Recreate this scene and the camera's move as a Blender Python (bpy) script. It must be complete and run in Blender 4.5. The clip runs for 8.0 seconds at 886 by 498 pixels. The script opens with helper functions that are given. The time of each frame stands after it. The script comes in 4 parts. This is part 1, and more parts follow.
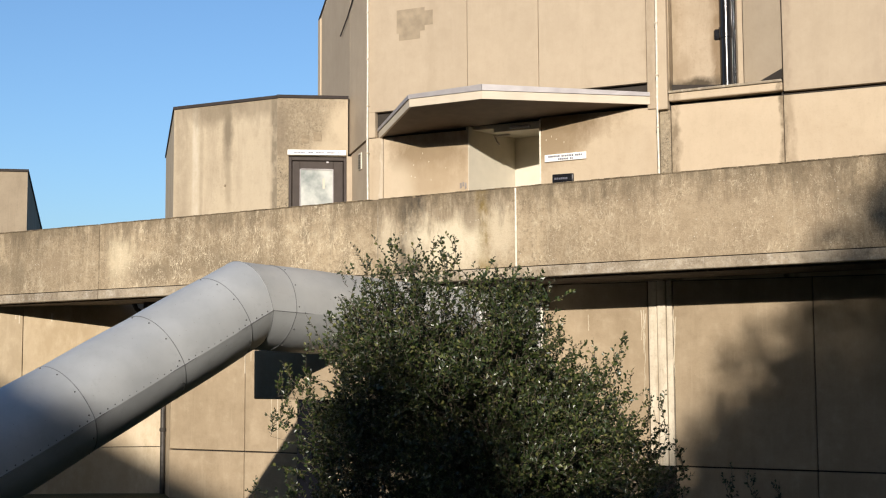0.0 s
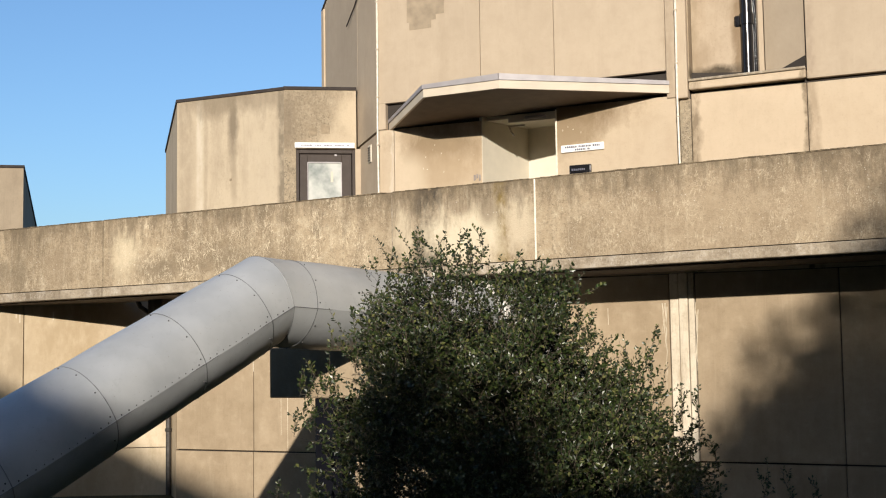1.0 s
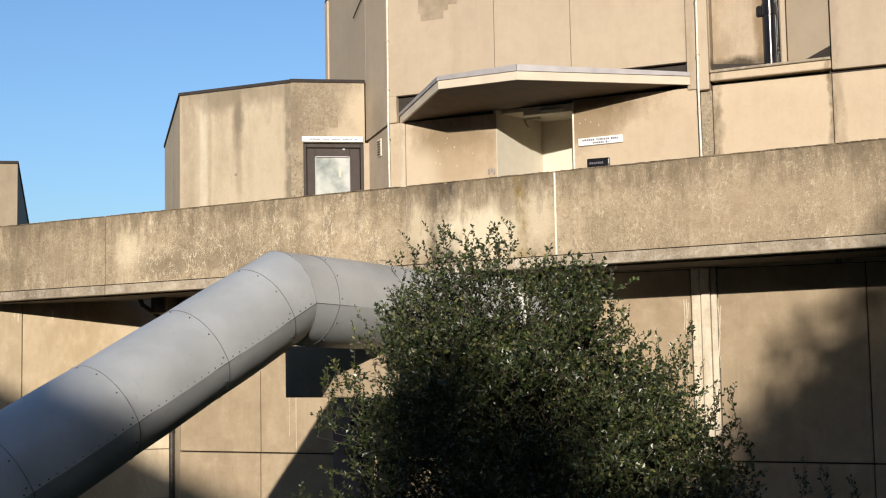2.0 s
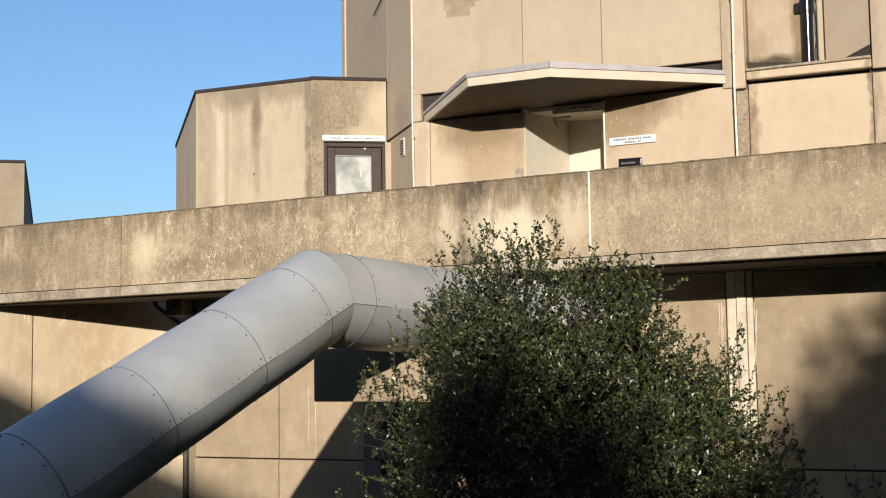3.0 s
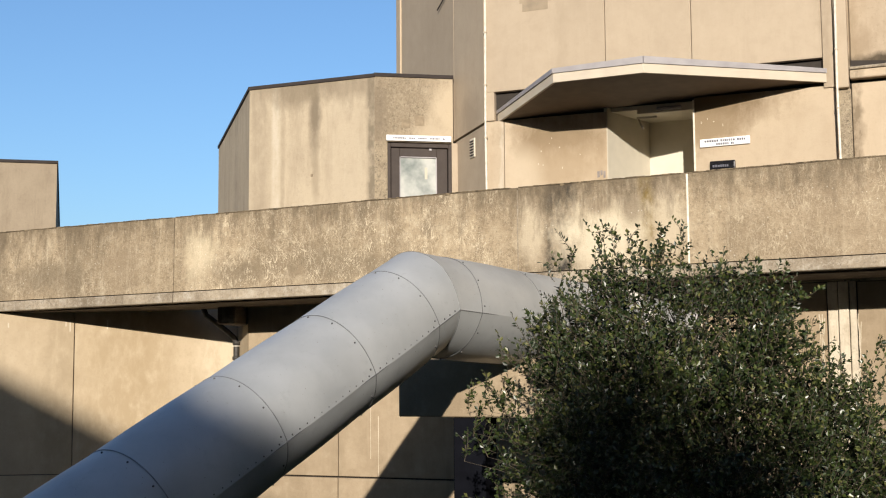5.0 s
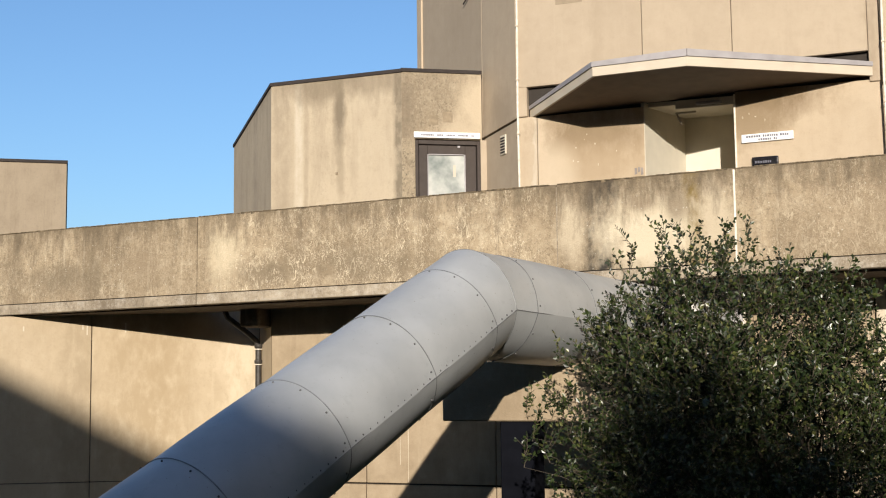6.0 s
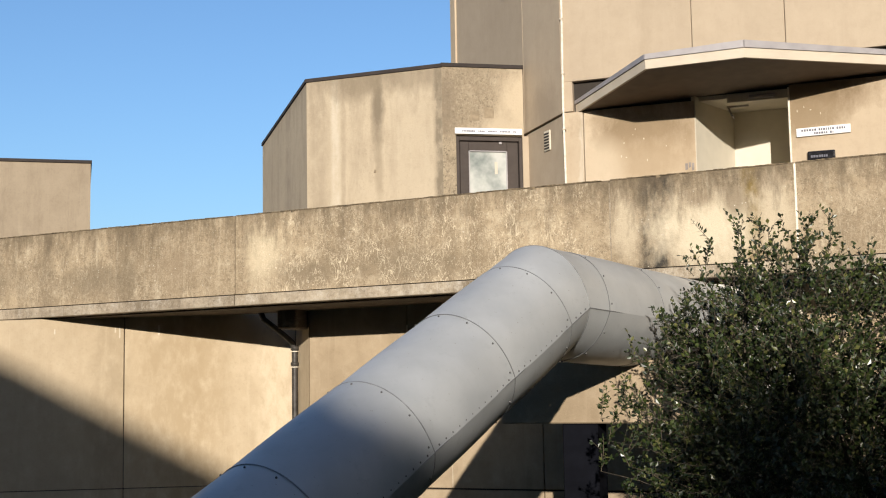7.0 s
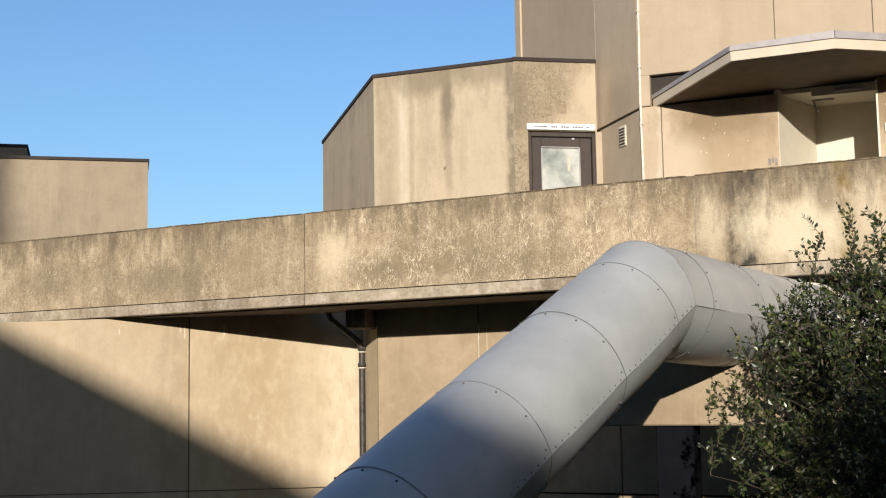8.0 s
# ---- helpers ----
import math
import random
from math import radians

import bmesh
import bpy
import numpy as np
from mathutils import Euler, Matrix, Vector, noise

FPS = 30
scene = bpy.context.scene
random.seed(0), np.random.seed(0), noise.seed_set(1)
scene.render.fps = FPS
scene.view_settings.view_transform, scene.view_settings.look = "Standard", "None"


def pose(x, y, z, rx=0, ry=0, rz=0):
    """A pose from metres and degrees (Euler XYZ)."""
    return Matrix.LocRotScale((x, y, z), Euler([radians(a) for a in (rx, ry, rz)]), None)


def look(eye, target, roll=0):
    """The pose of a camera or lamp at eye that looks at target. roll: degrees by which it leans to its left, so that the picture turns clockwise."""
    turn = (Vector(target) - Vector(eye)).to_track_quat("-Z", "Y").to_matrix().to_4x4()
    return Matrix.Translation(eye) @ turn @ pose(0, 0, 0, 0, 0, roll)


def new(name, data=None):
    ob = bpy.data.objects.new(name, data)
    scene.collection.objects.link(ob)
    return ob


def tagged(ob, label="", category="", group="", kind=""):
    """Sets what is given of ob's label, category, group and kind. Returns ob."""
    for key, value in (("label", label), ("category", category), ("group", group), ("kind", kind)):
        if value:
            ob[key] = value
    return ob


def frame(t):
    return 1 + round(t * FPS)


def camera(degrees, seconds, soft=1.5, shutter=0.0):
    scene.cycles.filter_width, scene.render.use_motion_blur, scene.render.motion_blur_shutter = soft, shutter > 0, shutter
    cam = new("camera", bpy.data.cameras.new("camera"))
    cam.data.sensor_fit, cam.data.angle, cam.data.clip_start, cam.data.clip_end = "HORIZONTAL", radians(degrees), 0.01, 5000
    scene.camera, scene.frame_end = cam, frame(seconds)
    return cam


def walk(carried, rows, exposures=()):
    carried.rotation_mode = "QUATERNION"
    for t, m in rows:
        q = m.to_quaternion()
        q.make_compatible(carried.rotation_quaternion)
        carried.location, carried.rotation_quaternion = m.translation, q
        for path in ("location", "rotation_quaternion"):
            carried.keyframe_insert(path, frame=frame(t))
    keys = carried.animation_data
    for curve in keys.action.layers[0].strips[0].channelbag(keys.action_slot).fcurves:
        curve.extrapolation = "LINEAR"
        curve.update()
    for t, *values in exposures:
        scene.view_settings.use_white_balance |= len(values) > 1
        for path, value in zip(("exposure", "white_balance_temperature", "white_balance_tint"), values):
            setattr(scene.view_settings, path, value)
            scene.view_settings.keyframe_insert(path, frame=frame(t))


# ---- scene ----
cam = camera(39.1, 8.0, soft=1.15)
METRES, EYE, TILT, LEAN, TURN = 6.0, 1.6, 0.0, 0.0, -11.7
ROWS = [
    (0.0, 0.0, 0.0, 0.0, 0.03, 4.81, 0.33),
    (0.5, -0.0398, 0.0334, -0.0003, -0.3, 4.73, 0.59),
    (1.0, -0.0827, 0.0673, 0.0015, -0.81, 4.6, 0.88),
    (1.5, -0.126, 0.1035, 0.0013, -1.37, 4.53, 1.05),
    (3.0, -0.2648, 0.2161, -0.0094, -2.53, 4.93, 0.86),
    (3.5, -0.3129, 0.2591, -0.0095, -2.68, 5.19, 0.61),
    (4.0, -0.3633, 0.3053, -0.011, -2.82, 5.39, 0.42),
    (4.5, -0.4122, 0.3513, -0.0125, -2.98, 5.52, 0.36),
    (6.0, -0.5703, 0.4813, -0.0137, -4.07, 5.78, 0.67),
    (6.5, -0.6222, 0.5219, -0.0147, -4.3, 5.85, 0.85),
    (7.0, -0.6766, 0.5581, -0.0151, -4.31, 5.92, 0.99),
    (7.5, -0.727, 0.5934, -0.0161, -3.85, 6.0, 0.99),
    (8.0, -0.7774, 0.6263, -0.0174, -3.15, 6.07, 0.92),
]
walk(cam, [(t, pose(0, 0, EYE, TILT, LEAN, TURN) @ pose(METRES * x, METRES * y, METRES * z, 90 + pitch, roll, yaw)) for t, x, y, z, yaw, pitch, roll in ROWS])

# ---- light ----
TO_SUN = Vector((-0.442, -1.287, 0.385)).normalized()
world = bpy.data.worlds.new("sky")
scene.world = world
world.use_nodes = True
wn = world.node_tree
sky = wn.nodes.new("ShaderNodeTexSky")
sky.sky_type = "NISHITA"
sky.sun_disc = False
sky.sun_elevation = math.asin(TO_SUN.z)
sky.sun_rotation = math.atan2(TO_SUN.x, TO_SUN.y)
sky.air_density, sky.dust_density, sky.ozone_density = 1.0, 1.5, 4.6
wn.nodes["Background"].inputs["Strength"].default_value = 0.14
wn.links.new(sky.outputs[0], wn.nodes["Background"].inputs["Color"])
sun_data = bpy.data.lights.new("sun", "SUN")
sun_data.energy, sun_data.angle, sun_data.color = 5.0, radians(0.53), (1.0, 0.91, 0.81)
sun = new("sun", sun_data)
sun.matrix_world = look(TO_SUN * 60, (0, 0, 0))
scene.view_settings.exposure = 0.26


# ---- materials ----
def node(nt, kind, **values):
    n = nt.nodes.new(kind)
    for key, value in values.items():
        n.inputs[key.replace("_", " ")].default_value = value
    return n


def ramp(nt, fac, stops):
    n = nt.nodes.new("ShaderNodeValToRGB")
    while len(n.color_ramp.elements) < len(stops):
        n.color_ramp.elements.new(0.5)
    for e, (p, c) in zip(n.color_ramp.elements, stops):
        e.position = p
        e.color = (c, c, c, 1) if isinstance(c, (int, float)) else (*c, 1)
    nt.links.new(fac, n.inputs[0])
    return n.outputs[0]


def mixc(nt, fac, a, b, blend="MIX"):
    n = nt.nodes.new("ShaderNodeMix")
    n.data_type, n.blend_type = "RGBA", blend
    for sock, v in ((n.inputs[0], fac), (n.inputs[6], a), (n.inputs[7], b)):
        if isinstance(v, (int, float)):
            sock.default_value = v
        elif isinstance(v, tuple):
            sock.default_value = (*v, 1)
        else:
            nt.links.new(v, sock)
    return n.outputs[2]


def math_node(nt, op, a, b=0.0, c=0.0, clamp=False):
    n = nt.nodes.new("ShaderNodeMath")
    n.operation, n.use_clamp = op, clamp
    for sock, v in zip(n.inputs, (a, b, c)):
        if isinstance(v, (int, float)):
            sock.default_value = v
        else:
            nt.links.new(v, sock)
    return n.outputs[0]


def noise_at(nt, vec, scale, detail=4.0, stretch=(1, 1, 1), rough=0.55):
    mp = node(nt, "ShaderNodeMapping", Scale=stretch)
    nt.links.new(vec, mp.inputs[0])
    n = node(nt, "ShaderNodeTexNoise", Scale=scale, Detail=detail, Roughness=rough)
    nt.links.new(mp.outputs[0], n.inputs["Vector"])
    return n.outputs["Fac"]


def blank(name, rough=0.8, metal=0.0):
    m = bpy.data.materials.new(name)
    m.use_nodes = True
    b = m.node_tree.nodes["Principled BSDF"]
    b.inputs["Roughness"].default_value, b.inputs["Metallic"].default_value = rough, metal
    return m, m.node_tree, b


def coords(nt):
    return nt.nodes.new("ShaderNodeTexCoord").outputs["Object"]


def bump(nt, b, height, strength, distance):
    n = node(nt, "ShaderNodeBump", Strength=strength, Distance=distance)
    nt.links.new(height, n.inputs["Height"])
    nt.links.new(n.outputs[0], b.inputs["Normal"])


def concrete(name, base, dark, streak=0.4, blotch=0.5, speck=0.2, relief=0.4, pale=(0.62, 0.55, 0.43), stains_and_shade=(), pits=0.0, wobble=0.12, scab=0.0, top=None, blots=(), squiggle=(), flecks=0.0):
    """Weathered concrete: blotches, rain streaks, fine aggregate, and bands of stain or painted shade at given places
    along the wall (place, width, colour, amount), ragged blots (place, height, half width, half height, colour, amount)
    and thin pale scribbles between two places (from, to, amount)."""
    m, nt, b = blank(name, 0.88)
    base, dark, pale = (tuple(0.72 * c for c in k) for k in (base, dark, pale))
    v = coords(nt)
    big = noise_at(nt, v, 0.8, 6, rough=0.6)
    mid = noise_at(nt, v, 4.5, 8, rough=0.68)
    run = noise_at(nt, v, 1.0, 8, (4.0, 4.0, 0.75), 0.7)
    run2 = noise_at(nt, v, 1.0, 4, (15.0, 15.0, 0.7), 0.6)
    grain = noise_at(nt, v, 60.0, 3, rough=0.75)
    spots = noise_at(nt, v, 26.0, 3, rough=0.7)
    col = mixc(nt, math_node(nt, "MULTIPLY", ramp(nt, big, ((0.40, 0.0), (0.62, 1.0))), blotch), base, dark)
    col = mixc(nt, math_node(nt, "MULTIPLY", ramp(nt, mid, ((0.50, 0.0), (0.66, 1.0))), blotch * 0.75), col, dark)
    col = mixc(nt, math_node(nt, "MULTIPLY", ramp(nt, mid, ((0.34, 1.0), (0.47, 0.0))), blotch * 0.5), col, pale)
    col = mixc(nt, math_node(nt, "MULTIPLY", ramp(nt, run, ((0.50, 0.0), (0.64, 1.0))), streak), col, dark)
    col = mixc(nt, math_node(nt, "MULTIPLY", ramp(nt, run2, ((0.58, 0.0), (0.72, 1.0))), streak * 0.6), col, pale)
    col = mixc(nt, math_node(nt, "MULTIPLY", ramp(nt, spots, ((0.55, 0.0), (0.66, 1.0))), speck), col, tuple(c * 0.5 for c in dark))
    col = mixc(nt, math_node(nt, "MULTIPLY", ramp(nt, grain, ((0.56, 0.0), (0.68, 1.0))), speck), col, pale)
    if scab:
        rough_patch = noise_at(nt, v, 24.0, 6, (1, 1, 0.75), 0.82)
        where = ramp(nt, noise_at(nt, v, 1.1, 4), ((0.36, 0.35), (0.55, 1.0)))
        col = mixc(nt, math_node(nt, "MULTIPLY", math_node(nt, "MULTIPLY", ramp(nt, rough_patch, ((0.54, 0.0), (0.60, 1.0))), where), scab), col, pale)
        col = mixc(nt, math_node(nt, "MULTIPLY", math_node(nt, "MULTIPLY", ramp(nt, rough_patch, ((0.40, 1.0), (0.46, 0.0))), where), scab), col, tuple(c * 0.7 for c in dark))
    if pits:
        vor = node(nt, "ShaderNodeTexVoronoi", Scale=38.0)
        nt.links.new(v, vor.inputs["Vector"])
        pit = math_node(nt, "MULTIPLY", ramp(nt, vor.outputs["Distance"], ((0.12, 1.0), (0.24, 0.0))), ramp(nt, noise_at(nt, v, 2.2, 4), ((0.45, 0.0), (0.58, 1.0))))
        col = mixc(nt, math_node(nt, "MULTIPLY", pit, pits), col, tuple(c * 0.35 for c in dark))
    sep = nt.nodes.new("ShaderNodeSeparateXYZ")
    nt.links.new(v, sep.inputs[0])
    for place, width, colour, amount in stains_and_shade:
        wob = math_node(nt, "ADD", sep.outputs[0], math_node(nt, "MULTIPLY", math_node(nt, "SUBTRACT", noise_at(nt, v, 3.0, 4), 0.5), wobble * 2))
        d = math_node(nt, "DIVIDE", math_node(nt, "ABSOLUTE", math_node(nt, "SUBTRACT", wob, place)), width)
        f = math_node(nt, "MULTIPLY", math_node(nt, "SUBTRACT", 1.0, d, clamp=True), 1.6, clamp=True)
        f = math_node(nt, "MULTIPLY", math_node(nt, "MULTIPLY", f, amount), ramp(nt, noise_at(nt, v, 7.0, 6, (1, 1, 0.5), 0.7), ((0.34, 0.15), (0.58, 1.0))), clamp=True)
        col = mixc(nt, f, col, tuple(0.72 * c for c in colour))
    for cx, cz, wx, wz, colour, amount in blots:
        dx = math_node(nt, "MULTIPLY", math_node(nt, "SUBTRACT", sep.outputs[0], cx), 1 / wx)
        dz = math_node(nt, "MULTIPLY", math_node(nt, "SUBTRACT", sep.outputs[2], cz), 1 / wz)
        d = math_node(nt, "SQRT", math_node(nt, "ADD", math_node(nt, "MULTIPLY", dx, dx), math_node(nt, "MULTIPLY", dz, dz)))
        d = math_node(nt, "ADD", d, math_node(nt, "MULTIPLY", math_node(nt, "SUBTRACT", noise_at(nt, v, 4.5, 7, (1, 1, 0.6), 0.7), 0.5), 1.3))
        col = mixc(nt, math_node(nt, "MULTIPLY", ramp(nt, d, ((0.35, 1.0), (1.0, 0.0))), amount), col, tuple(0.72 * c for c in colour))
    for x0, x1, amount in squiggle:
        inside = math_node(nt, "MULTIPLY", math_node(nt, "MULTIPLY", math_node(nt, "SUBTRACT", sep.outputs[0], x0), 2.5, clamp=True), math_node(nt, "MULTIPLY", math_node(nt, "SUBTRACT", x1, sep.outputs[0]), 2.5, clamp=True))
        for scale, stretch, patchy in ((7.0, (1.2, 1.2, 0.55), 2.2), (15.0, (1.3, 1.3, 0.5), 3.1), (26.0, (1.2, 1.2, 0.6), 4.3)):
            mp = node(nt, "ShaderNodeMapping", Scale=stretch, Location=(patchy, 0, scale))
            nt.links.new(v, mp.inputs[0])
            tex = node(nt, "ShaderNodeTexNoise", Scale=scale, Detail=2.0, Distortion=1.3)
            nt.links.new(mp.outputs[0], tex.inputs["Vector"])
            line = ramp(nt, math_node(nt, "ABSOLUTE", math_node(nt, "SUBTRACT", tex.outputs["Fac"], 0.53)), ((0.004, 1.0), (0.022, 0.0)))
            line = math_node(nt, "MULTIPLY", math_node(nt, "MULTIPLY", line, ramp(nt, noise_at(nt, v, patchy, 4), ((0.46, 0.0), (0.60, 1.0)))), inside)
            col = mixc(nt, math_node(nt, "MULTIPLY", line, amount), col, tuple(min(0.8, c * 1.3) for c in pale))
    if flecks:
        vor = node(nt, "ShaderNodeTexVoronoi", Scale=16.0)
        nt.links.new(v, vor.inputs["Vector"])
        dot = math_node(nt, "MULTIPLY", ramp(nt, vor.outputs["Distance"], ((0.07, 1.0), (0.14, 0.0))), ramp(nt, noise_at(nt, v, 3.0, 3), ((0.48, 0.0), (0.60, 1.0))))
        col = mixc(nt, math_node(nt, "MULTIPLY", dot, flecks), col, (0.62, 0.58, 0.48))
    if top:  # soot and algae washed down from the top edge in uneven runs
        d = math_node(nt, "SUBTRACT", math_node(nt, "MULTIPLY_ADD", sep.outputs[0], top[1], top[0] - 3.07 * top[1]), sep.outputs[2])
        wash = math_node(nt, "SUBTRACT", noise_at(nt, v, 1.0, 8, (5.5, 5.5, 1.3), 0.78), math_node(nt, "MULTIPLY", d, 0.40))
        col = mixc(nt, math_node(nt, "MULTIPLY", ramp(nt, wash, ((0.33, 0.0), (0.54, 1.0))), top[2]), col, tuple(0.60 * c for c in dark))
    info = nt.nodes.new("ShaderNodeObjectInfo").outputs["Random"]
    col = mixc(nt, 1.0, col, ramp(nt, info, ((0.0, 0.92), (1.0, 1.04))), "MULTIPLY")
    nt.links.new(col, b.inputs["Base Color"])
    bump(nt, b, math_node(nt, "ADD", math_node(nt, "ADD", grain, math_node(nt, "MULTIPLY", spots, 0.8)), math_node(nt, "MULTIPLY", mid, 1.5)), relief, 0.008)
    return m


def plain(name, colour, rough=0.6, metal=0.0, vary=0.15, scale=6.0, relief=0.0):
    m, nt, b = blank(name, rough, metal)
    v = coords(nt)
    n = noise_at(nt, v, scale, 5)
    nt.links.new(mixc(nt, ramp(nt, n, ((0.3, 0.0), (0.7, 1.0))), tuple(c * (1 - vary) for c in colour), tuple(min(1, c * (1 + vary)) for c in colour)), b.inputs["Base Color"])
    nt.links.new(ramp(nt, noise_at(nt, v, scale * 4, 3), ((0.2, max(0.03, rough - 0.1)), (0.8, min(1, rough + 0.1)))), b.inputs["Roughness"])
    if relief:
        bump(nt, b, noise_at(nt, v, scale * 8, 3), relief, 0.004)
    return m


M_RENDER = concrete("painted_render", (0.61, 0.495, 0.355), (0.49, 0.39, 0.275), 0.26, 0.36, 0.05, 0.12, (0.70, 0.58, 0.43),
                    stains_and_shade=((1.15, 0.12, (0.50, 0.40, 0.28), 0.5), (4.6, 0.10, (0.40, 0.31, 0.21), 0.6), (6.50, 0.10, (0.40, 0.31, 0.22), 0.6), (7.9, 0.5, (0.50, 0.40, 0.29), 0.5)),
                    blots=((-0.35, 5.1, 0.35, 0.5, (0.40, 0.32, 0.23), 0.6),))
M_MID = concrete("lower_render", (0.71, 0.575, 0.405), (0.50, 0.38, 0.25), 0.16, 0.26, 0.08, 0.2, (0.78, 0.67, 0.50),
                 stains_and_shade=((1.66, 0.10, (0.46, 0.34, 0.21), 0.5), (0.24, 0.05, (0.82, 0.72, 0.56), 0.7), (4.94, 0.09, (0.24, 0.18, 0.11), 0.85), (6.44, 0.055, (0.20, 0.15, 0.09), 0.9), (6.52, 0.10, (0.36, 0.27, 0.17), 0.6)),
                 blots=((1.05, 4.72, 0.95, 0.42, (0.31, 0.225, 0.13), 0.95), (1.1, 4.3, 0.8, 0.5, (0.45, 0.335, 0.205), 0.7), (3.2, 5.0, 1.05, 0.42, (0.29, 0.205, 0.115), 1.0), (3.1, 4.66, 0.62, 0.36, (0.38, 0.28, 0.165), 0.9), (0.55, 4.2, 0.35, 0.5, (0.74, 0.62, 0.45), 0.5)))
M_BAY = concrete("bay_render", (0.60, 0.48, 0.34), (0.34, 0.25, 0.15), 0.30, 0.35, 0.15, 0.2, (0.66, 0.55, 0.40), stains_and_shade=((4.93, 0.08, (0.33, 0.25, 0.15), 0.5), (5.56, 0.12, (0.24, 0.16, 0.085), 0.8)),
                 blots=((5.2, 5.38, 0.7, 0.13, (0.10, 0.075, 0.045), 1.0), (5.0, 5.6, 0.25, 0.3, (0.36, 0.27, 0.17), 0.6), (5.55, 6.0, 0.12, 0.7, (0.30, 0.21, 0.12), 0.7)))
M_ANNEX = concrete("annexe_concrete", (0.67, 0.555, 0.39), (0.38, 0.30, 0.205), 0.34, 0.20, 0.12, 0.35, (0.72, 0.63, 0.47), pits=0.25, wobble=0.03, scab=0.10, top=(5.83, 0.0, 0.35),
                   stains_and_shade=((-3.41, 0.09, (0.80, 0.71, 0.55), 0.7), (-3.68, 0.22, (0.44, 0.355, 0.245), 0.7), (-3.28, 0.05, (0.40, 0.32, 0.22), 0.5), (-2.20, 0.5, (0.68, 0.57, 0.41), 0.5), (-1.80, 0.10, (0.27, 0.22, 0.15), 0.95), (-4.7, 0.14, (0.36, 0.29, 0.21), 0.5)),
                   blots=((-2.74, 5.35, 0.13, 0.95, (0.25, 0.20, 0.135), 0.9), (-3.0, 5.72, 0.75, 0.30, (0.33, 0.265, 0.175), 0.75), (-2.2, 5.72, 0.6, 0.25, (0.36, 0.29, 0.195), 0.6), (-2.72, 4.5, 0.09, 0.8, (0.42, 0.34, 0.23), 0.6)))
M_FAR = concrete("distant_concrete", (0.46, 0.375, 0.265), (0.28, 0.22, 0.15), 0.4, 0.35, 0.12, 0.3, (0.55, 0.46, 0.33))
M_PEBBLE = concrete("pebble_dash", (0.52, 0.42, 0.28), (0.25, 0.20, 0.135), 0.3, 0.6, 0.85, 0.9, (0.66, 0.56, 0.40), pits=0.8, scab=0.5)
M_DOORHEAD = concrete("door_head_dash", (0.50, 0.40, 0.265), (0.27, 0.215, 0.145), 0.3, 0.5, 0.6, 0.8, (0.66, 0.56, 0.40), pits=0.7, scab=0.45, wobble=0.16,
                      blots=((-0.78, 5.35, 0.42, 0.75, (0.68, 0.56, 0.39), 1.0), (-1.05, 5.0, 0.35, 0.3, (0.64, 0.525, 0.365), 0.9), (-1.70, 5.3, 0.14, 0.8, (0.28, 0.22, 0.15), 0.6)))
GRIME = (0.225, 0.175, 0.11)
M_PARAPET = concrete("parapet_concrete", (0.53, 0.415, 0.265), (0.26, 0.195, 0.118), 0.62, 0.66, 0.42, 0.9, (0.78, 0.67, 0.48), pits=0.6, scab=0.34, flecks=0.9, top=(3.878, 0.021, 0.72),
                     stains_and_shade=((1.48, 0.26, (0.06, 0.052, 0.04), 1.0), (2.58, 0.13, (0.28, 0.19, 0.045), 0.85), (-5.9, 0.2, (0.20, 0.155, 0.095), 0.5), (-7.3, 0.25, (0.19, 0.145, 0.09), 0.55), (7.2, 0.3, (0.13, 0.095, 0.06), 0.6), (-2.6, 0.14, (0.24, 0.18, 0.11), 0.5), (-1.15, 0.12, (0.22, 0.165, 0.10), 0.5)),
                     blots=((2.05, 3.15, 0.8, 0.58, (0.86, 0.74, 0.53), 1.0), (2.85, 3.3, 0.30, 0.55, (0.76, 0.64, 0.45), 0.85), (1.1, 3.25, 0.26, 0.5, (0.76, 0.64, 0.45), 0.8), (1.98, 3.53, 0.2, 0.14, (0.40, 0.31, 0.20), 0.7), (2.38, 3.48, 0.15, 0.25, (0.30, 0.23, 0.145), 0.7),
                            (-3.75, 3.2, 0.36, 0.5, (0.78, 0.66, 0.45), 0.75), (-3.1, 2.9, 0.8, 0.3, GRIME, 0.6), (-1.6, 2.95, 1.0, 0.35, GRIME, 0.6), (-0.3, 3.38, 0.12, 0.14, GRIME, 0.7), (-6.4, 2.95, 0.9, 0.3, GRIME, 0.6), (-8.3, 3.0, 0.8, 0.35, GRIME, 0.6), (-5.0, 3.1, 0.5, 0.45, (0.36, 0.275, 0.175), 0.6), (5.6, 3.3, 2.6, 0.8, (0.44, 0.335, 0.215), 0.5)),
                     squiggle=((-4.15, 0.9, 0.68), (3.1, 14.0, 0.36), (-14.0, -4.2, 0.22)))
M_LIP = concrete("edge_concrete", (0.55, 0.46, 0.33), (0.22, 0.17, 0.11), 0.5, 0.75, 0.35, 0.6, (0.84, 0.78, 0.66), pits=0.3, scab=0.3)
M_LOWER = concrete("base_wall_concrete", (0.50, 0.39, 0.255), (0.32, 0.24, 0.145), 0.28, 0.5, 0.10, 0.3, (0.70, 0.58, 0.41))
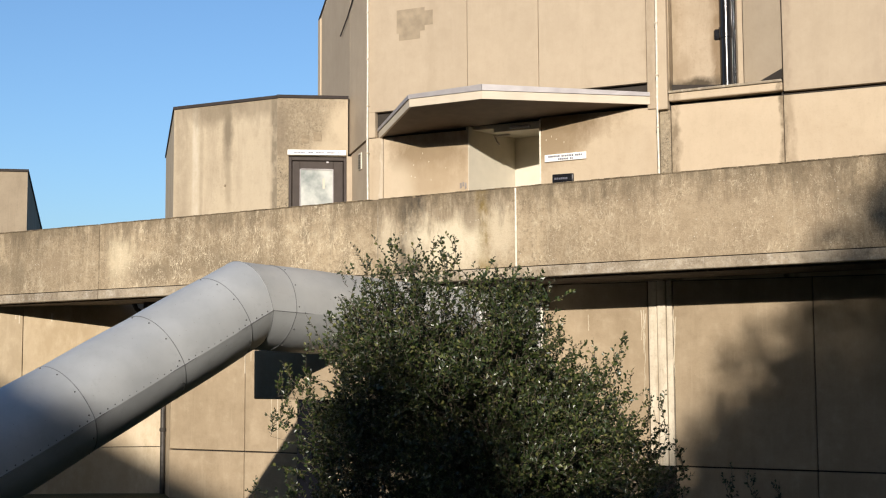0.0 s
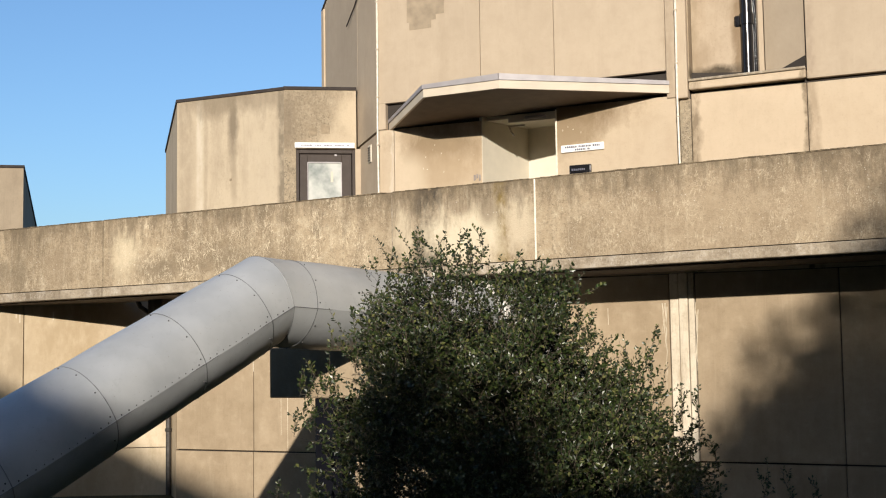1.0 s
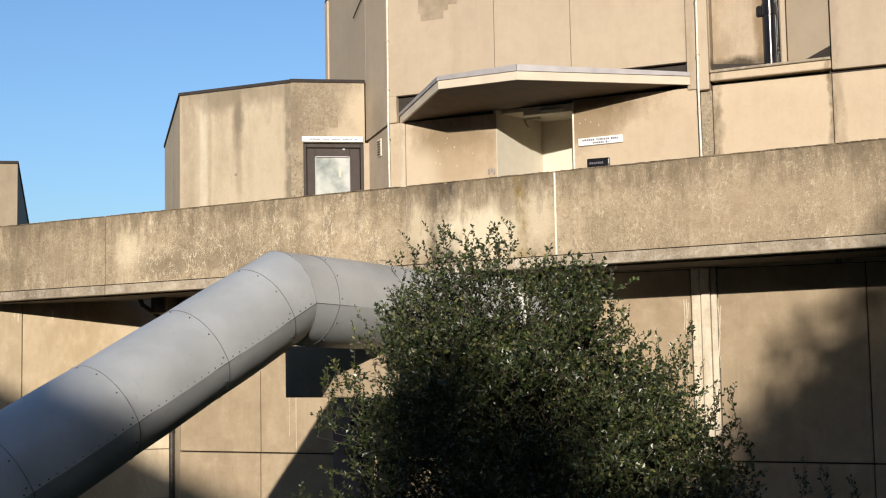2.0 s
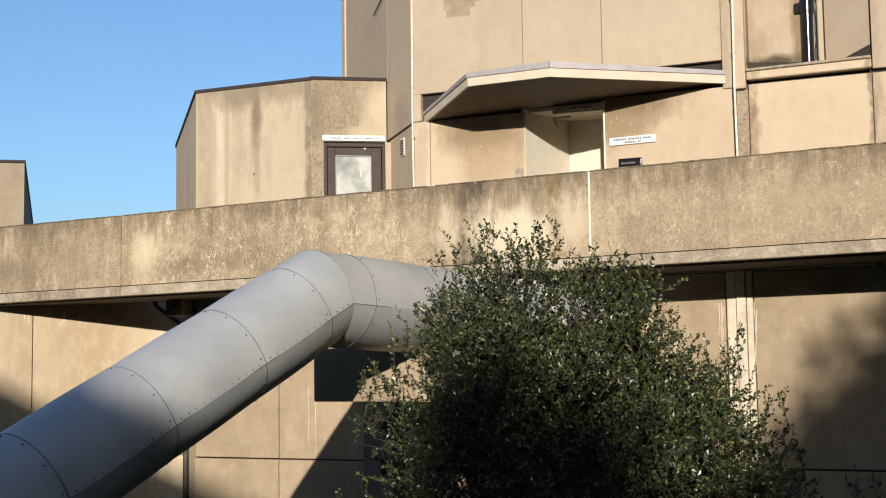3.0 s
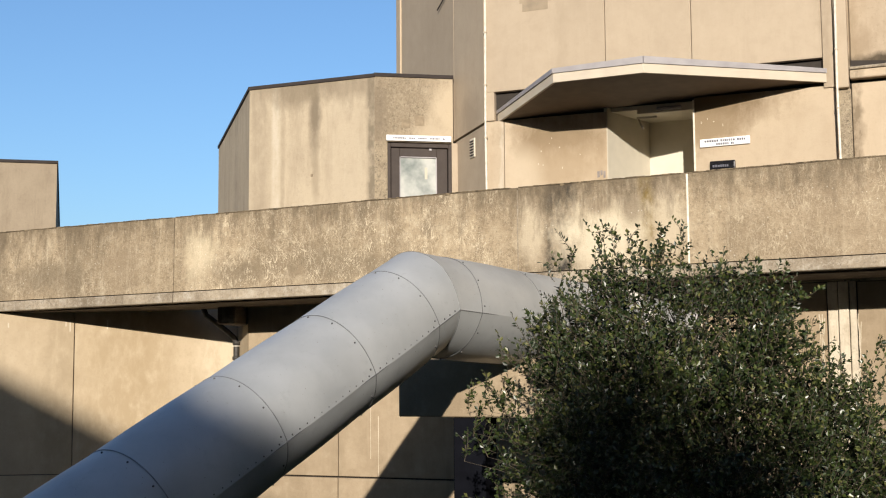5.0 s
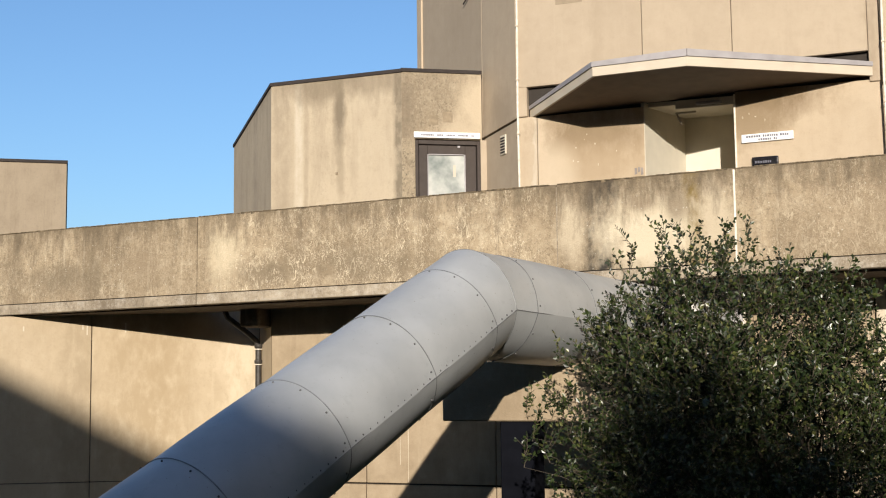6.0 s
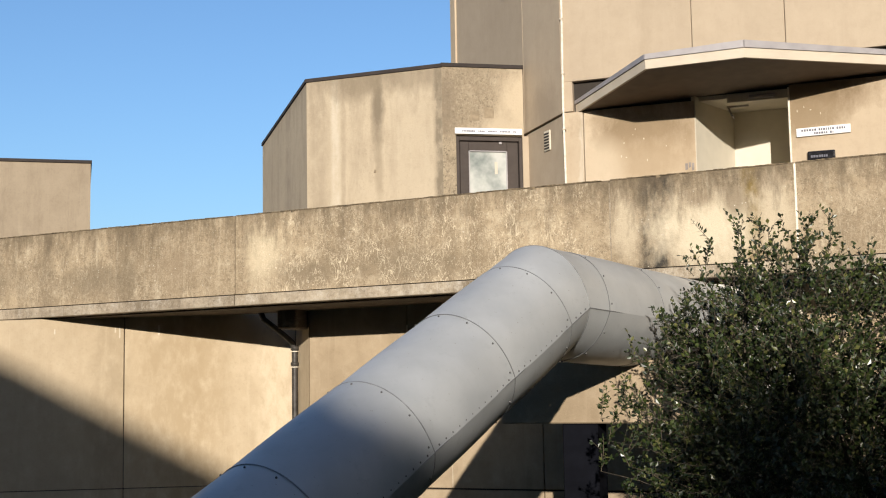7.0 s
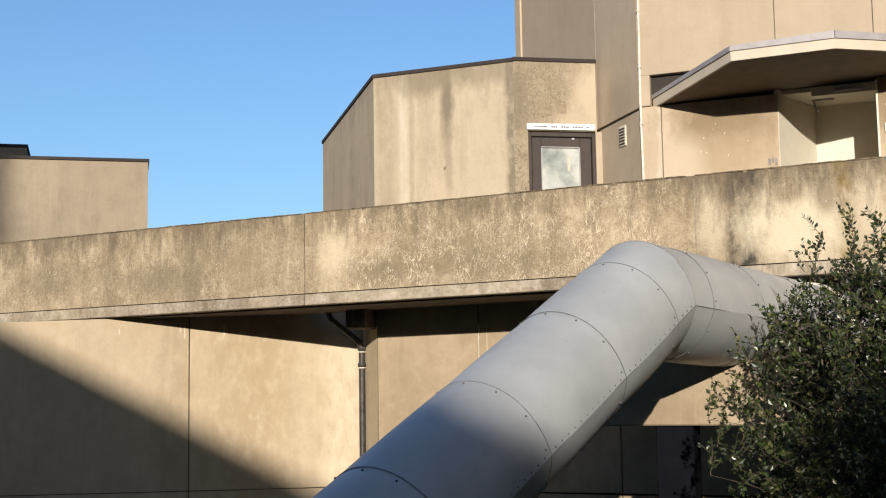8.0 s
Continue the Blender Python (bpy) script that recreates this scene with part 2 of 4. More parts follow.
# Brown and pale bands paint soft shade and bounced light onto this wall.
M_BASE = concrete("angled_wall_concrete", (0.66, 0.53, 0.355), (0.46, 0.355, 0.22), 0.22, 0.3, 0.10, 0.3, (0.84, 0.72, 0.52), wobble=0.22,
                  stains_and_shade=((-5.75, 0.75, (0.44, 0.33, 0.19), 0.62), (-5.45, 0.45, (0.48, 0.36, 0.21), 0.4), (-6.55, 0.3, (0.42, 0.325, 0.20), 0.5), (-4.5, 0.3, (0.88, 0.75, 0.54), 0.6)))
M_PALE = concrete("lime_streaked_concrete", (0.95, 0.85, 0.66), (0.42, 0.32, 0.20), 0.6, 0.4, 0.2, 0.4, (0.88, 0.80, 0.66))
# Far darker than the wall concrete: shade under the walkway put into the colour.
M_SOFFIT = concrete("shade_dark_concrete", (0.15, 0.11, 0.075), (0.08, 0.06, 0.04), 0.3, 0.6, 0.2, 0.3)
M_CRUST = plain("lichen_crust", (0.15, 0.115, 0.07), 0.95, vary=0.6, scale=22, relief=0.8)
M_JOINT = plain("dark_joint", (0.035, 0.028, 0.022), 0.9)
M_SEAL = plain("pale_sealant", (0.74, 0.68, 0.56), 0.7, vary=0.2, scale=14)
M_WHITE = plain("white_paint", (0.60, 0.55, 0.44), 0.55, vary=0.05)
M_MARK = plain("faded_mark", (0.26, 0.205, 0.135), 0.9, vary=0.25, scale=12)
M_TAG = plain("grey_spray_paint", (0.24, 0.21, 0.19), 0.7, vary=0.3)
M_SIGN = plain("white_sign", (0.82, 0.82, 0.80), 0.4, vary=0.03)
M_INK = plain("sign_ink", (0.10, 0.10, 0.13), 0.5)
M_FASCIA = plain("cream_fascia", (0.53, 0.46, 0.355), 0.55, vary=0.08, scale=3)
M_FLASH = plain("lead_flashing", (0.36, 0.34, 0.34), 0.5, 0.3, vary=0.12)
# Shade under the canopy is put into this dark brown.
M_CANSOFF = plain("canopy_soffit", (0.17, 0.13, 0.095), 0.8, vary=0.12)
M_COPING = plain("dark_coping", (0.032, 0.024, 0.020), 0.85, vary=0.2)
M_FRAME = plain("brown_door_frame", (0.048, 0.036, 0.029), 0.75, vary=0.15)
M_LAP = plain("duct_lap_edge", (0.24, 0.245, 0.245), 0.5, 0.5, vary=0.3, scale=10)
M_FLAKE = concrete("flaking_white_paint", (0.95, 0.90, 0.80), (0.20, 0.18, 0.15), 0.5, 0.8, 0.5, 0.4, (1.0, 0.97, 0.9), scab=0.8)
M_STUD = plain("dull_rivet", (0.09, 0.09, 0.09), 0.5, 0.3)
M_BLACK = plain("black_gloss", (0.012, 0.012, 0.014), 0.18, vary=0.2)
M_RUST = plain("weathered_iron", (0.20, 0.16, 0.12), 0.6, 0.3, vary=0.45, scale=14, relief=0.3)
M_IRON = plain("dark_iron", (0.055, 0.05, 0.044), 0.5, 0.3, vary=0.5, scale=12, relief=0.3)
# Near-black blue-grey with almost no gloss.
M_SLATE = plain("near_black_blue_grey", (0.006, 0.0065, 0.009), 0.95, vary=0.3, scale=4)
M_SLATE.node_tree.nodes["Principled BSDF"].inputs["Specular IOR Level"].default_value = 0.03
M_BARK = plain("bark", (0.075, 0.06, 0.04), 0.9, vary=0.35, scale=20, relief=0.6)
# Invented dark colour for unseen blocks, so they bounce little light.
M_UNSEEN = plain("dark_unseen_wall", (0.055, 0.043, 0.036), 0.92, vary=0.3, scale=5, relief=0.4)
M_ROOF = plain("roof_felt", (0.10, 0.095, 0.09), 0.9, vary=0.2, relief=0.4)


def duct_material():
    """Grey-painted sheet metal, dulled, gently dented, with dust and small rust specks."""
    m, nt, b = blank("painted_duct_metal", 0.40, 0.30)
    v = coords(nt)
    col = mixc(nt, ramp(nt, noise_at(nt, v, 1.6, 5), ((0.3, 0.0), (0.7, 1.0))), (0.395, 0.41, 0.41), (0.51, 0.525, 0.52))
    col = mixc(nt, ramp(nt, noise_at(nt, v, 7.0, 6, rough=0.7), ((0.58, 0.0), (0.75, 0.45))), col, (0.30, 0.31, 0.31))
    col = mixc(nt, ramp(nt, noise_at(nt, v, 46.0, 2), ((0.71, 0.0), (0.76, 0.7))), col, (0.20, 0.16, 0.12))
    nt.links.new(col, b.inputs["Base Color"])
    nt.links.new(ramp(nt, noise_at(nt, v, 4.0, 4), ((0.3, 0.40), (0.7, 0.56))), b.inputs["Roughness"])
    bump(nt, b, noise_at(nt, v, 2.2, 2), 0.30, 0.03)
    return m


def glass_material():
    m, nt, b = blank("painted_reflection_glass", 0.25)
    v = coords(nt)
    # Cloudy pale patches paint a sky reflection into the pane's colour.
    nt.links.new(mixc(nt, ramp(nt, noise_at(nt, v, 2.6, 4), ((0.36, 0.0), (0.62, 1.0))), (0.20, 0.23, 0.215), (0.50, 0.51, 0.47)), b.inputs["Base Color"])
    b.inputs["Coat Weight"].default_value = 0.6
    return m


def leaf_material():
    m, nt, b = blank("evergreen_leaf", 0.30)
    rnd = nt.nodes.new("ShaderNodeNewGeometry").outputs["Random Per Island"]
    col = ramp(nt, rnd, ((0.0, (0.011, 0.019, 0.005)), (0.5, (0.023, 0.037, 0.010)), (0.84, (0.050, 0.069, 0.018)), (1.0, (0.14, 0.140, 0.048))))
    nt.links.new(col, b.inputs["Base Color"])
    nt.links.new(ramp(nt, rnd, ((0.0, 0.46), (1.0, 0.30))), b.inputs["Roughness"])
    return m


def grass_material():
    m, nt, b = blank("rough_grass", 0.95)
    v = coords(nt)
    col = mixc(nt, ramp(nt, noise_at(nt, v, 0.7, 5), ((0.35, 0.0), (0.65, 1.0))), (0.036, 0.047, 0.015), (0.062, 0.062, 0.030))
    nt.links.new(mixc(nt, ramp(nt, noise_at(nt, v, 30, 3), ((0.4, 0.0), (0.7, 1.0))), col, (0.022, 0.030, 0.011)), b.inputs["Base Color"])
    bump(nt, b, noise_at(nt, v, 40, 4), 0.8, 0.03)
    return m


M_DUCT, M_GLASS, M_LEAF, M_GRASS = duct_material(), glass_material(), leaf_material(), grass_material()

# ---- building helpers ----
FACADE = pose(2.798, 19.349, 0, 0, 0, -37.2)  # origin at the tower's corner, x along the front, y into the building


def thing(name, m=None, label="", category="", group="", kind=""):
    ob = new(name)
    ob.matrix_world = m if m is not None else Matrix.Identity(4)
    return tagged(ob, label, category, group, kind)


def part(name, bm, material, parent, label="", kind="", smooth=False, sharp=40):
    me = bpy.data.meshes.new(name)
    bmesh.ops.recalc_face_normals(bm, faces=bm.faces)
    bm.to_mesh(me)
    bm.free()
    me.materials.append(material)
    if smooth:
        me.polygons.foreach_set("use_smooth", [True] * len(me.polygons))
        me.set_sharp_from_angle(angle=radians(sharp))
    ob = new(name, me)
    ob.parent = parent
    return tagged(ob, label, "", "", kind)


def prism(pts, z0, z1, bm=None):
    """A plan outline raised from z0 to z1; each may be one height or one for each corner."""
    bm = bm or bmesh.new()
    n = len(pts)
    z0 = z0 if isinstance(z0, (list, tuple)) else [z0] * n
    z1 = z1 if isinstance(z1, (list, tuple)) else [z1] * n
    lo = [bm.verts.new((x, y, z)) for (x, y), z in zip(pts, z0)]
    hi = [bm.verts.new((x, y, z)) for (x, y), z in zip(pts, z1)]
    bm.faces.new(lo[::-1])
    bm.faces.new(hi)
    for i in range(n):
        j = (i + 1) % n
        bm.faces.new((lo[i], lo[j], hi[j], hi[i]))
    return bm


def block(x0, x1, y0, y1, z0, z1, bm=None):
    return prism([(x0, y0), (x1, y0), (x1, y1), (x0, y1)], z0, z1, bm)


def soften(bm, width=0.008, segments=1):
    bmesh.ops.bevel(bm, geom=list(bm.edges), offset=width, segments=segments, affect="EDGES", profile=0.6)
    return bm


def along(p, q, depth):
    """Outline of a wall piece that stands on the line p-q, depth metres towards the inside."""
    d = (Vector(q) - Vector(p)).normalized()
    nrm = Vector((-d.y, d.x)) * depth
    return [tuple(p), tuple(q), tuple(Vector(q) + nrm), tuple(Vector(p) + nrm)]


def tube(path, radius, n=10, bm=None, caps=True):
    bm = bm or bmesh.new()
    rad = radius if isinstance(radius, (list, tuple)) else [radius] * len(path)
    path = [Vector(p) for p in path]
    rings = []
    for i, p in enumerate(path):
        d = ((path[min(i + 1, len(path) - 1)] - p).normalized() + (p - path[max(i - 1, 0)]).normalized()).normalized()
        side = d.cross(Vector((0, 0, 1)))
        side = side.normalized() if side.length > 0.05 else Vector((1, 0, 0))
        up = side.cross(d).normalized()
        rings.append([bm.verts.new(p + rad[i] * (math.cos(2 * math.pi * k / n) * side + math.sin(2 * math.pi * k / n) * up)) for k in range(n)])
    for r, s in zip(rings, rings[1:]):
        for k in range(n):
            bm.faces.new((r[k], r[(k + 1) % n], s[(k + 1) % n], s[k]))
    if caps:
        bm.faces.new(rings[0][::-1])
        bm.faces.new(rings[-1])
    return bm


def lin(z, slope, x):
    return z + slope * (x - 3.07)


# ---- ground ----
def ground():
    bm = bmesh.new()
    xs = [-1200, -200, -60] + [i * 2.0 for i in range(-15, 16)] + [60, 200, 1200]
    ys = [-1200, -200, -70] + [i * 2.0 for i in range(-20, 21)] + [60, 200, 1200]
    grid = []
    for y in ys:
        row = []
        for x in xs:
            k = min(1, max(0, (y - 6) / 6))
            z = -0.75 * k * k * (3 - 2 * k)
            if abs(x) < 50 and abs(y) < 60:
                z += 0.04 * noise.noise((x * 0.3, y * 0.3, 0))
            row.append(bm.verts.new((x, y, z)))
        grid.append(row)
    for r, s in zip(grid, grid[1:]):
        for i in range(len(xs) - 1):
            bm.faces.new((r[i], r[i + 1], s[i + 1], s[i]))
    ob = part("ground", bm, M_GRASS, None, "rough grass ground sloping down to the building", "structure", True)
    return ob


ground()

# ---- main wall ----
BASE = -0.95


def main_wall():
    wall = thing("wall_front", FACADE, "long beige concrete panel wall with dark open joints", "wall", kind="structure")
    core = bmesh.new()
    block(-3.78, 1.70, 0.06, 0.5, BASE, 2.62, core)
    block(0.02, 1.70, 0.06, 0.5, 2.62, 5.43, core)
    block(2.96, 14.0, 0.06, 0.5, BASE, 5.1, core)
    block(1.70, 2.96, 0.06, 0.5, BASE, 2.62, core)
    block(1.70, 2.96, 0.10, 0.5, 5.06, 5.43, core)
    block(2.96, 4.86, 0.061, 0.5, 5.1, 5.43, core)
    block(0.05, 4.86, 0.06, 0.5, 5.43, 10.0, core)
    block(6.42, 14.0, 0.06, 0.5, 5.1, 10.0, core)
    block(4.86, 6.42, 0.66, 0.9, 5.1, 10.0, core)
    part("core", core, M_JOINT, wall, "dark recessed joints")

    def panel(x0, x1, z0, z1, mat, y0=0.0, g=0.007):
        part("panel", soften(block(x0 + g, x1 - g, y0, 0.07, z0 + g, z1 - g), 0.006), mat, wall)

    for x0, x1, z0 in ((0.0, 1.75, 5.40), (1.75, 2.913, 5.40), (2.913, 4.56, 5.44)):
        panel(x0, x1, z0, 10.0, M_RENDER, -0.025, 0.0035)
    panel(0.0, 0.15, 5.0, 5.405, M_RENDER, -0.025, 0.001)
    panel(4.56, 4.70, 5.05, 10.0, M_RENDER, -0.025, 0.002)
    panel(6.45, 9.4, 5.12, 10.0, M_RENDER, -0.02, 0.012)
    panel(9.4, 14.0, 5.12, 10.0, M_RENDER, -0.02)
    for x0, x1 in ((0.0, 0.28), (0.28, 1.745), (2.915, 4.72), (4.89, 6.45), (6.45, 9.4), (9.4, 14.0)):
        panel(x0, x1, 2.6, 5.0 if x1 < 2 else 5.085, M_MID, 0.0, 0.005)
    part("panel", soften(block(4.73, 4.885, -0.01, 0.06, 2.6, 5.02), 0.01), M_PEBBLE, wall, "mouldy rough corner strip")
    part("pilaster", soften(prism([(4.705, -0.09), (4.87, -0.09), (4.87, 0.06), (4.705, 0.06)], 5.02, 10.0), 0.02, 2), M_RENDER, wall)
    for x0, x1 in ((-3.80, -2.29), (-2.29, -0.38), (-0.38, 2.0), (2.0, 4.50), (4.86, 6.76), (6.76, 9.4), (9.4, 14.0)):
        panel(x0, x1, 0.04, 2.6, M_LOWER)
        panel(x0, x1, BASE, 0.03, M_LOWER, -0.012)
    for x0, x1, y in ((4.51, 4.63, -0.01), (4.64, 4.76, -0.03), (4.77, 4.85, -0.012)):
        part("strip", soften(block(x0, x1, y, 0.07, 0.04, 2.6), 0.008), M_PALE, wall, "lime-streaked vertical strip")
    for x, w, z0, z1 in ((-2.30, 0.014, 1.3, 2.25), (-2.18, 0.009, 1.5, 2.25), (-1.78, 0.008, 0.3, 1.1), (-1.66, 0.01, 0.06, 0.9)):
        part("lime_run", soften(block(x, x + w, -0.004, 0.02, z0, z1), 0.003), M_PALE, wall, "thin pale lime run")
    rng = random.Random(12)
    for x, z0, z1 in ((4.44, 1.5, 2.2), (4.47, 0.9, 2.15), (4.40, 1.75, 2.2), (4.90, 0.5, 2.1), (4.87, 1.2, 2.2), (3.62, 1.85, 2.15), (3.2, 1.95, 2.12)):
        path, z, xx = [], z1, x
        while z > z0:
            path.append((xx, 0.001, z))
            xx += rng.uniform(-0.012, 0.012)
            z -= rng.uniform(0.05, 0.12)
        n = len(path)
        part("lime_run", tube(path, [0.009 * (1 - 0.7 * k / n) for k in range(n)], 5), M_PALE, wall, "thin pale lime run")
    # recessed bay with sill
    part("return", block(4.862, 4.884, -0.005, 0.66, 5.285, 10.0), M_BAY, wall)
    # Solid dark strip and wedge stand in for shade inside open gaps.
    part("gap", prism([(4.886, 0.10), (5.57, 0.10), (5.57, 0.149), (4.886, 0.149)], [5.282, 5.278, 5.278, 5.282], [5.40, 5.335, 5.335, 5.40]), M_JOINT, wall, "dark strip standing for the shaded gap over the sill")
    part("gap", prism([(5.95, 0.28), (6.44, -0.01), (6.44, 0.2)], 5.29, [5.30, 5.45, 5.45]), M_JOINT, wall, "dark wedge standing for a shaded gap")
    part("bay_panel", soften(block(4.887, 5.57, 0.15, 0.66, 5.345, 10.0), 0.008), M_BAY, wall)
    part("reveal", prism([(6.44, 0.03), (6.44, 0.60), (5.80, 0.60), (5.86, 0.36)], 5.33, 10.0), M_RENDER, wall)
    part("reveal", prism([(5.62, 0.45), (5.86, 0.45), (5.86, 0.62), (5.62, 0.62)], 5.3, 10.0), M_RENDER, wall)
    part("sill", soften(prism([(4.88, -0.07), (6.45, -0.07), (6.45, 0.64), (4.88, 0.64)], [5.13, 5.14, 5.15, 5.15], [5.245, 5.26, 5.28, 5.28]), 0.012), M_MID, wall)
    part("sill_lip", soften(prism([(4.88, -0.10), (6.45, -0.10), (6.45, -0.02), (4.88, -0.02)], [5.24, 5.255, 5.255, 5.24], [5.275, 5.29, 5.29, 5.275]), 0.006), M_LIP, wall)
    for x, z, w, h in ((1.60, 4.10, 0.035, 0.09), (1.645, 4.13, 0.03, 0.07), (1.685, 4.09, 0.03, 0.1)):
        part("paint_mark", prism([(x, -0.002), (x + w, -0.002), (x + w, 0.01), (x, 0.01)], [z, z + 0.01, z + 0.01, z], z + h), M_TAG, wall, "small grey scrawled paint mark")
    rng = random.Random(8)
    for k in range(13):
        x, z = (rng.uniform(0.75, 1.7), rng.uniform(4.2, 4.7)) if k < 9 else (rng.uniform(2.97, 3.3), rng.uniform(4.55, 4.8))
        part("paint_fleck", soften(block(x, x + rng.uniform(0.006, 0.02), -0.003, 0.01, z, z + rng.uniform(0.006, 0.03)), 0.002), M_PALE, wall)
    # mended patch in the render
    bm = prism([(0.54, -0.029), (1.03, -0.029), (1.03, -0.02), (0.54, -0.02)], 6.62, 6.99)
    prism([(1.03, -0.029), (1.17, -0.029), (1.17, -0.02), (1.03, -0.02)], 6.70, 6.93, bm)
    prism([(0.58, -0.0285), (0.95, -0.0285), (0.95, -0.02), (0.58, -0.02)], 6.50, 6.62, bm)
    part("patch", bm, plain("grey_mortar", (0.30, 0.24, 0.165), 0.9, vary=0.2), wall, "trowelled grey mortar patch")
    return wall


main_wall()


def entrance():
    ob = thing("entrance_recess", FACADE, "white-painted entrance recess with a splayed side wall", "entrance", kind="structure")
    part("side_wall", prism([(1.70, 0.02), (1.752, 0.0), (2.09, 1.04), (2.03, 1.06)], 2.62, 5.05), M_WHITE, ob)
    part("back_wall", prism([(2.03, 1.04), (2.96, 1.04), (2.96, 1.12), (2.03, 1.12)], 2.62, 5.05), M_WHITE, ob)
    part("side_wall", block(2.912, 2.97, 0.071, 1.04, 2.62, 5.05), M_WHITE, ob)
    part("ceiling", prism([(1.78, 0.1), (2.912, 0.1), (2.912, 1.04), (2.10, 1.04)], 5.0, 5.055), M_WHITE, ob)
    part("beam", soften(block(2.15, 2.905, 0.04, 0.16, 4.93, 5.045), 0.006), M_WHITE, ob)
    part("lamp_housing", soften(block(2.42, 2.75, 0.0, 0.14, 4.955, 5.0), 0.01), M_FLASH, ob, "slim grey bulkhead light")
    part("bracket", soften(block(2.15, 2.42, 0.02, 0.05, 4.86, 4.885), 0.004), M_FASCIA, ob)
    part("closer_arm", tube([(2.17, 0.03, 4.87), (2.19, 0.06, 4.80), (2.22, 0.1, 4.74)], 0.012, 6), M_RUST, ob, "small rusty bracket")
    part("trim", soften(block(2.902, 2.925, -0.012, 0.02, 2.7, 5.05), 0.003), M_SEAL, ob)


entrance()


def canopy():
    ob = thing("canopy", FACADE, "angular cream entrance canopy with grey flashing", "canopy")
    out = [(0.17, 0.05), (1.39, -1.27), (2.56, -1.32), (4.60, -0.04), (4.60, 0.08), (0.17, 0.08)]
    lo = [4.985, 5.155, 5.158, 5.118, 5.118, 4.985]
    up = [0.165, 0.178, 0.205, 0.172]
    inner = [(0.25, 0.04), (1.41, -1.22), (2.55, -1.27), (4.45, -0.03), (4.55, 0.075), (0.2, 0.075)]
    part("soffit", prism(inner, [z + 0.02 for z in lo], [z + 0.09 for z in lo]), M_CANSOFF, ob, "soffit in brown, darkened for the shade under the canopy")
    part("roof", prism(inner, [z + 0.095 for z in lo], [z + 0.14 for z in lo]), M_ROOF, ob)
    for i in range(3):
        p, q = out[i], out[i + 1]
        pts = along(p, q, 0.035)
        bm = prism(pts, [lo[i], lo[i + 1]] + [lo[i + 1], lo[i]], [lo[i] + 0.115, lo[i + 1] + 0.115, lo[i + 1] + 0.115, lo[i] + 0.115])
        part("fascia", bm, M_FASCIA, ob)
        d = Vector(q) - Vector(p)
        off = Vector((d.y, -d.x)).normalized() * 0.018
        pts = along(Vector(p) + off, Vector(q) + off, 0.07)
        bm = prism(pts, [lo[i] + 0.117, lo[i + 1] + 0.117, lo[i + 1] + 0.117, lo[i] + 0.117], [lo[i] + up[i], lo[i + 1] + up[i + 1], lo[i + 1] + up[i + 1] + 0.006, lo[i] + up[i] + 0.006])
        part("flashing", bm, M_FLASH, ob, "dull grey metal edge flashing")
    return ob


canopy()


def conduit(x, y, z0, z1, label):
    ob = thing("conduit", FACADE @ Matrix.Translation((x, y, 0)), label, "pipe", "wall conduits")
    part("tube", tube([(0, 0, z0), (0.006, 0, z0 + 1.1), (-0.004, 0, z0 + 2.3), (0.007, 0, z0 + 3.6), (0, 0, z1)], 0.015, 10), M_SEAL, ob, smooth=True)
    z = z0 + 0.5
    while z < z1:
        part("clip", soften(block(-0.021, 0.021, -0.019, 0.03, z, z + 0.022), 0.004), M_FASCIA, ob)
        z += 0.75


conduit(0.03, -0.055, 2.75, 9.9, "thin white conduit clipped to the tower corner")
conduit(4.735, -0.125, 2.75, 9.9, "thin white conduit clipped beside the pilaster")


def soil_pipe():
    ob = thing("soil_pipe", FACADE @ Matrix.Translation((5.66, 0.16, 0)), "glossy black soil pipe in the wall recess", "pipe")
    part("tube", tube([(0, 0, 5.29), (0, 0, 9.9)], 0.085, 20), M_BLACK, ob, smooth=True)
    part("backing", block(-0.11, 0.12, 0.07, 0.19, 5.31, 9.9), M_BLACK, ob)
    part("collar", tube([(0, 0, 6.0), (0, 0, 6.15)], 0.1, 20), M_BLACK, ob, smooth=True)
    part("bracket", soften(block(-0.17, -0.05, -0.03, 0.05, 5.98, 6.14), 0.02), M_BLACK, ob, "black iron bracket")


soil_pipe()


def bars(parent, x0, x1, z, h, y, rng, gap=0.018):
    """Unreadable lettering as plain bars, letter by letter with gaps between the words."""
    x, left = x0, rng.randint(5, 8)
    while x < x1 - 0.01:
        w = min(x1 - x, h * rng.uniform(0.5, 0.85))
        part("lettering_bar", block(x, x + w, y - 0.003, y + 0.002, z, z + h * rng.uniform(0.85, 1.0)), M_INK, parent)
        left -= 1
        x += w + (h * 0.28 if left else gap * 1.6)
        left = left or rng.randint(4, 7)


def wall_sign():
    ob = thing("wall_sign", FACADE, "white rectangular building sign with dark lettering", "sign")
    part("plate", soften(prism([(2.99, -0.028), (3.63, -0.028), (3.63, -0.002), (2.99, -0.002)], [4.405, 4.415, 4.415, 4.405], [4.51, 4.52, 4.52, 4.51]), 0.004), M_SIGN, ob)
    rng = random.Random(3)
    bars(ob, 3.05, 3.57, 4.466, 0.030, -0.030, rng)
    bars(ob, 3.20, 3.43, 4.424, 0.028, -0.030, rng)


wall_sign()


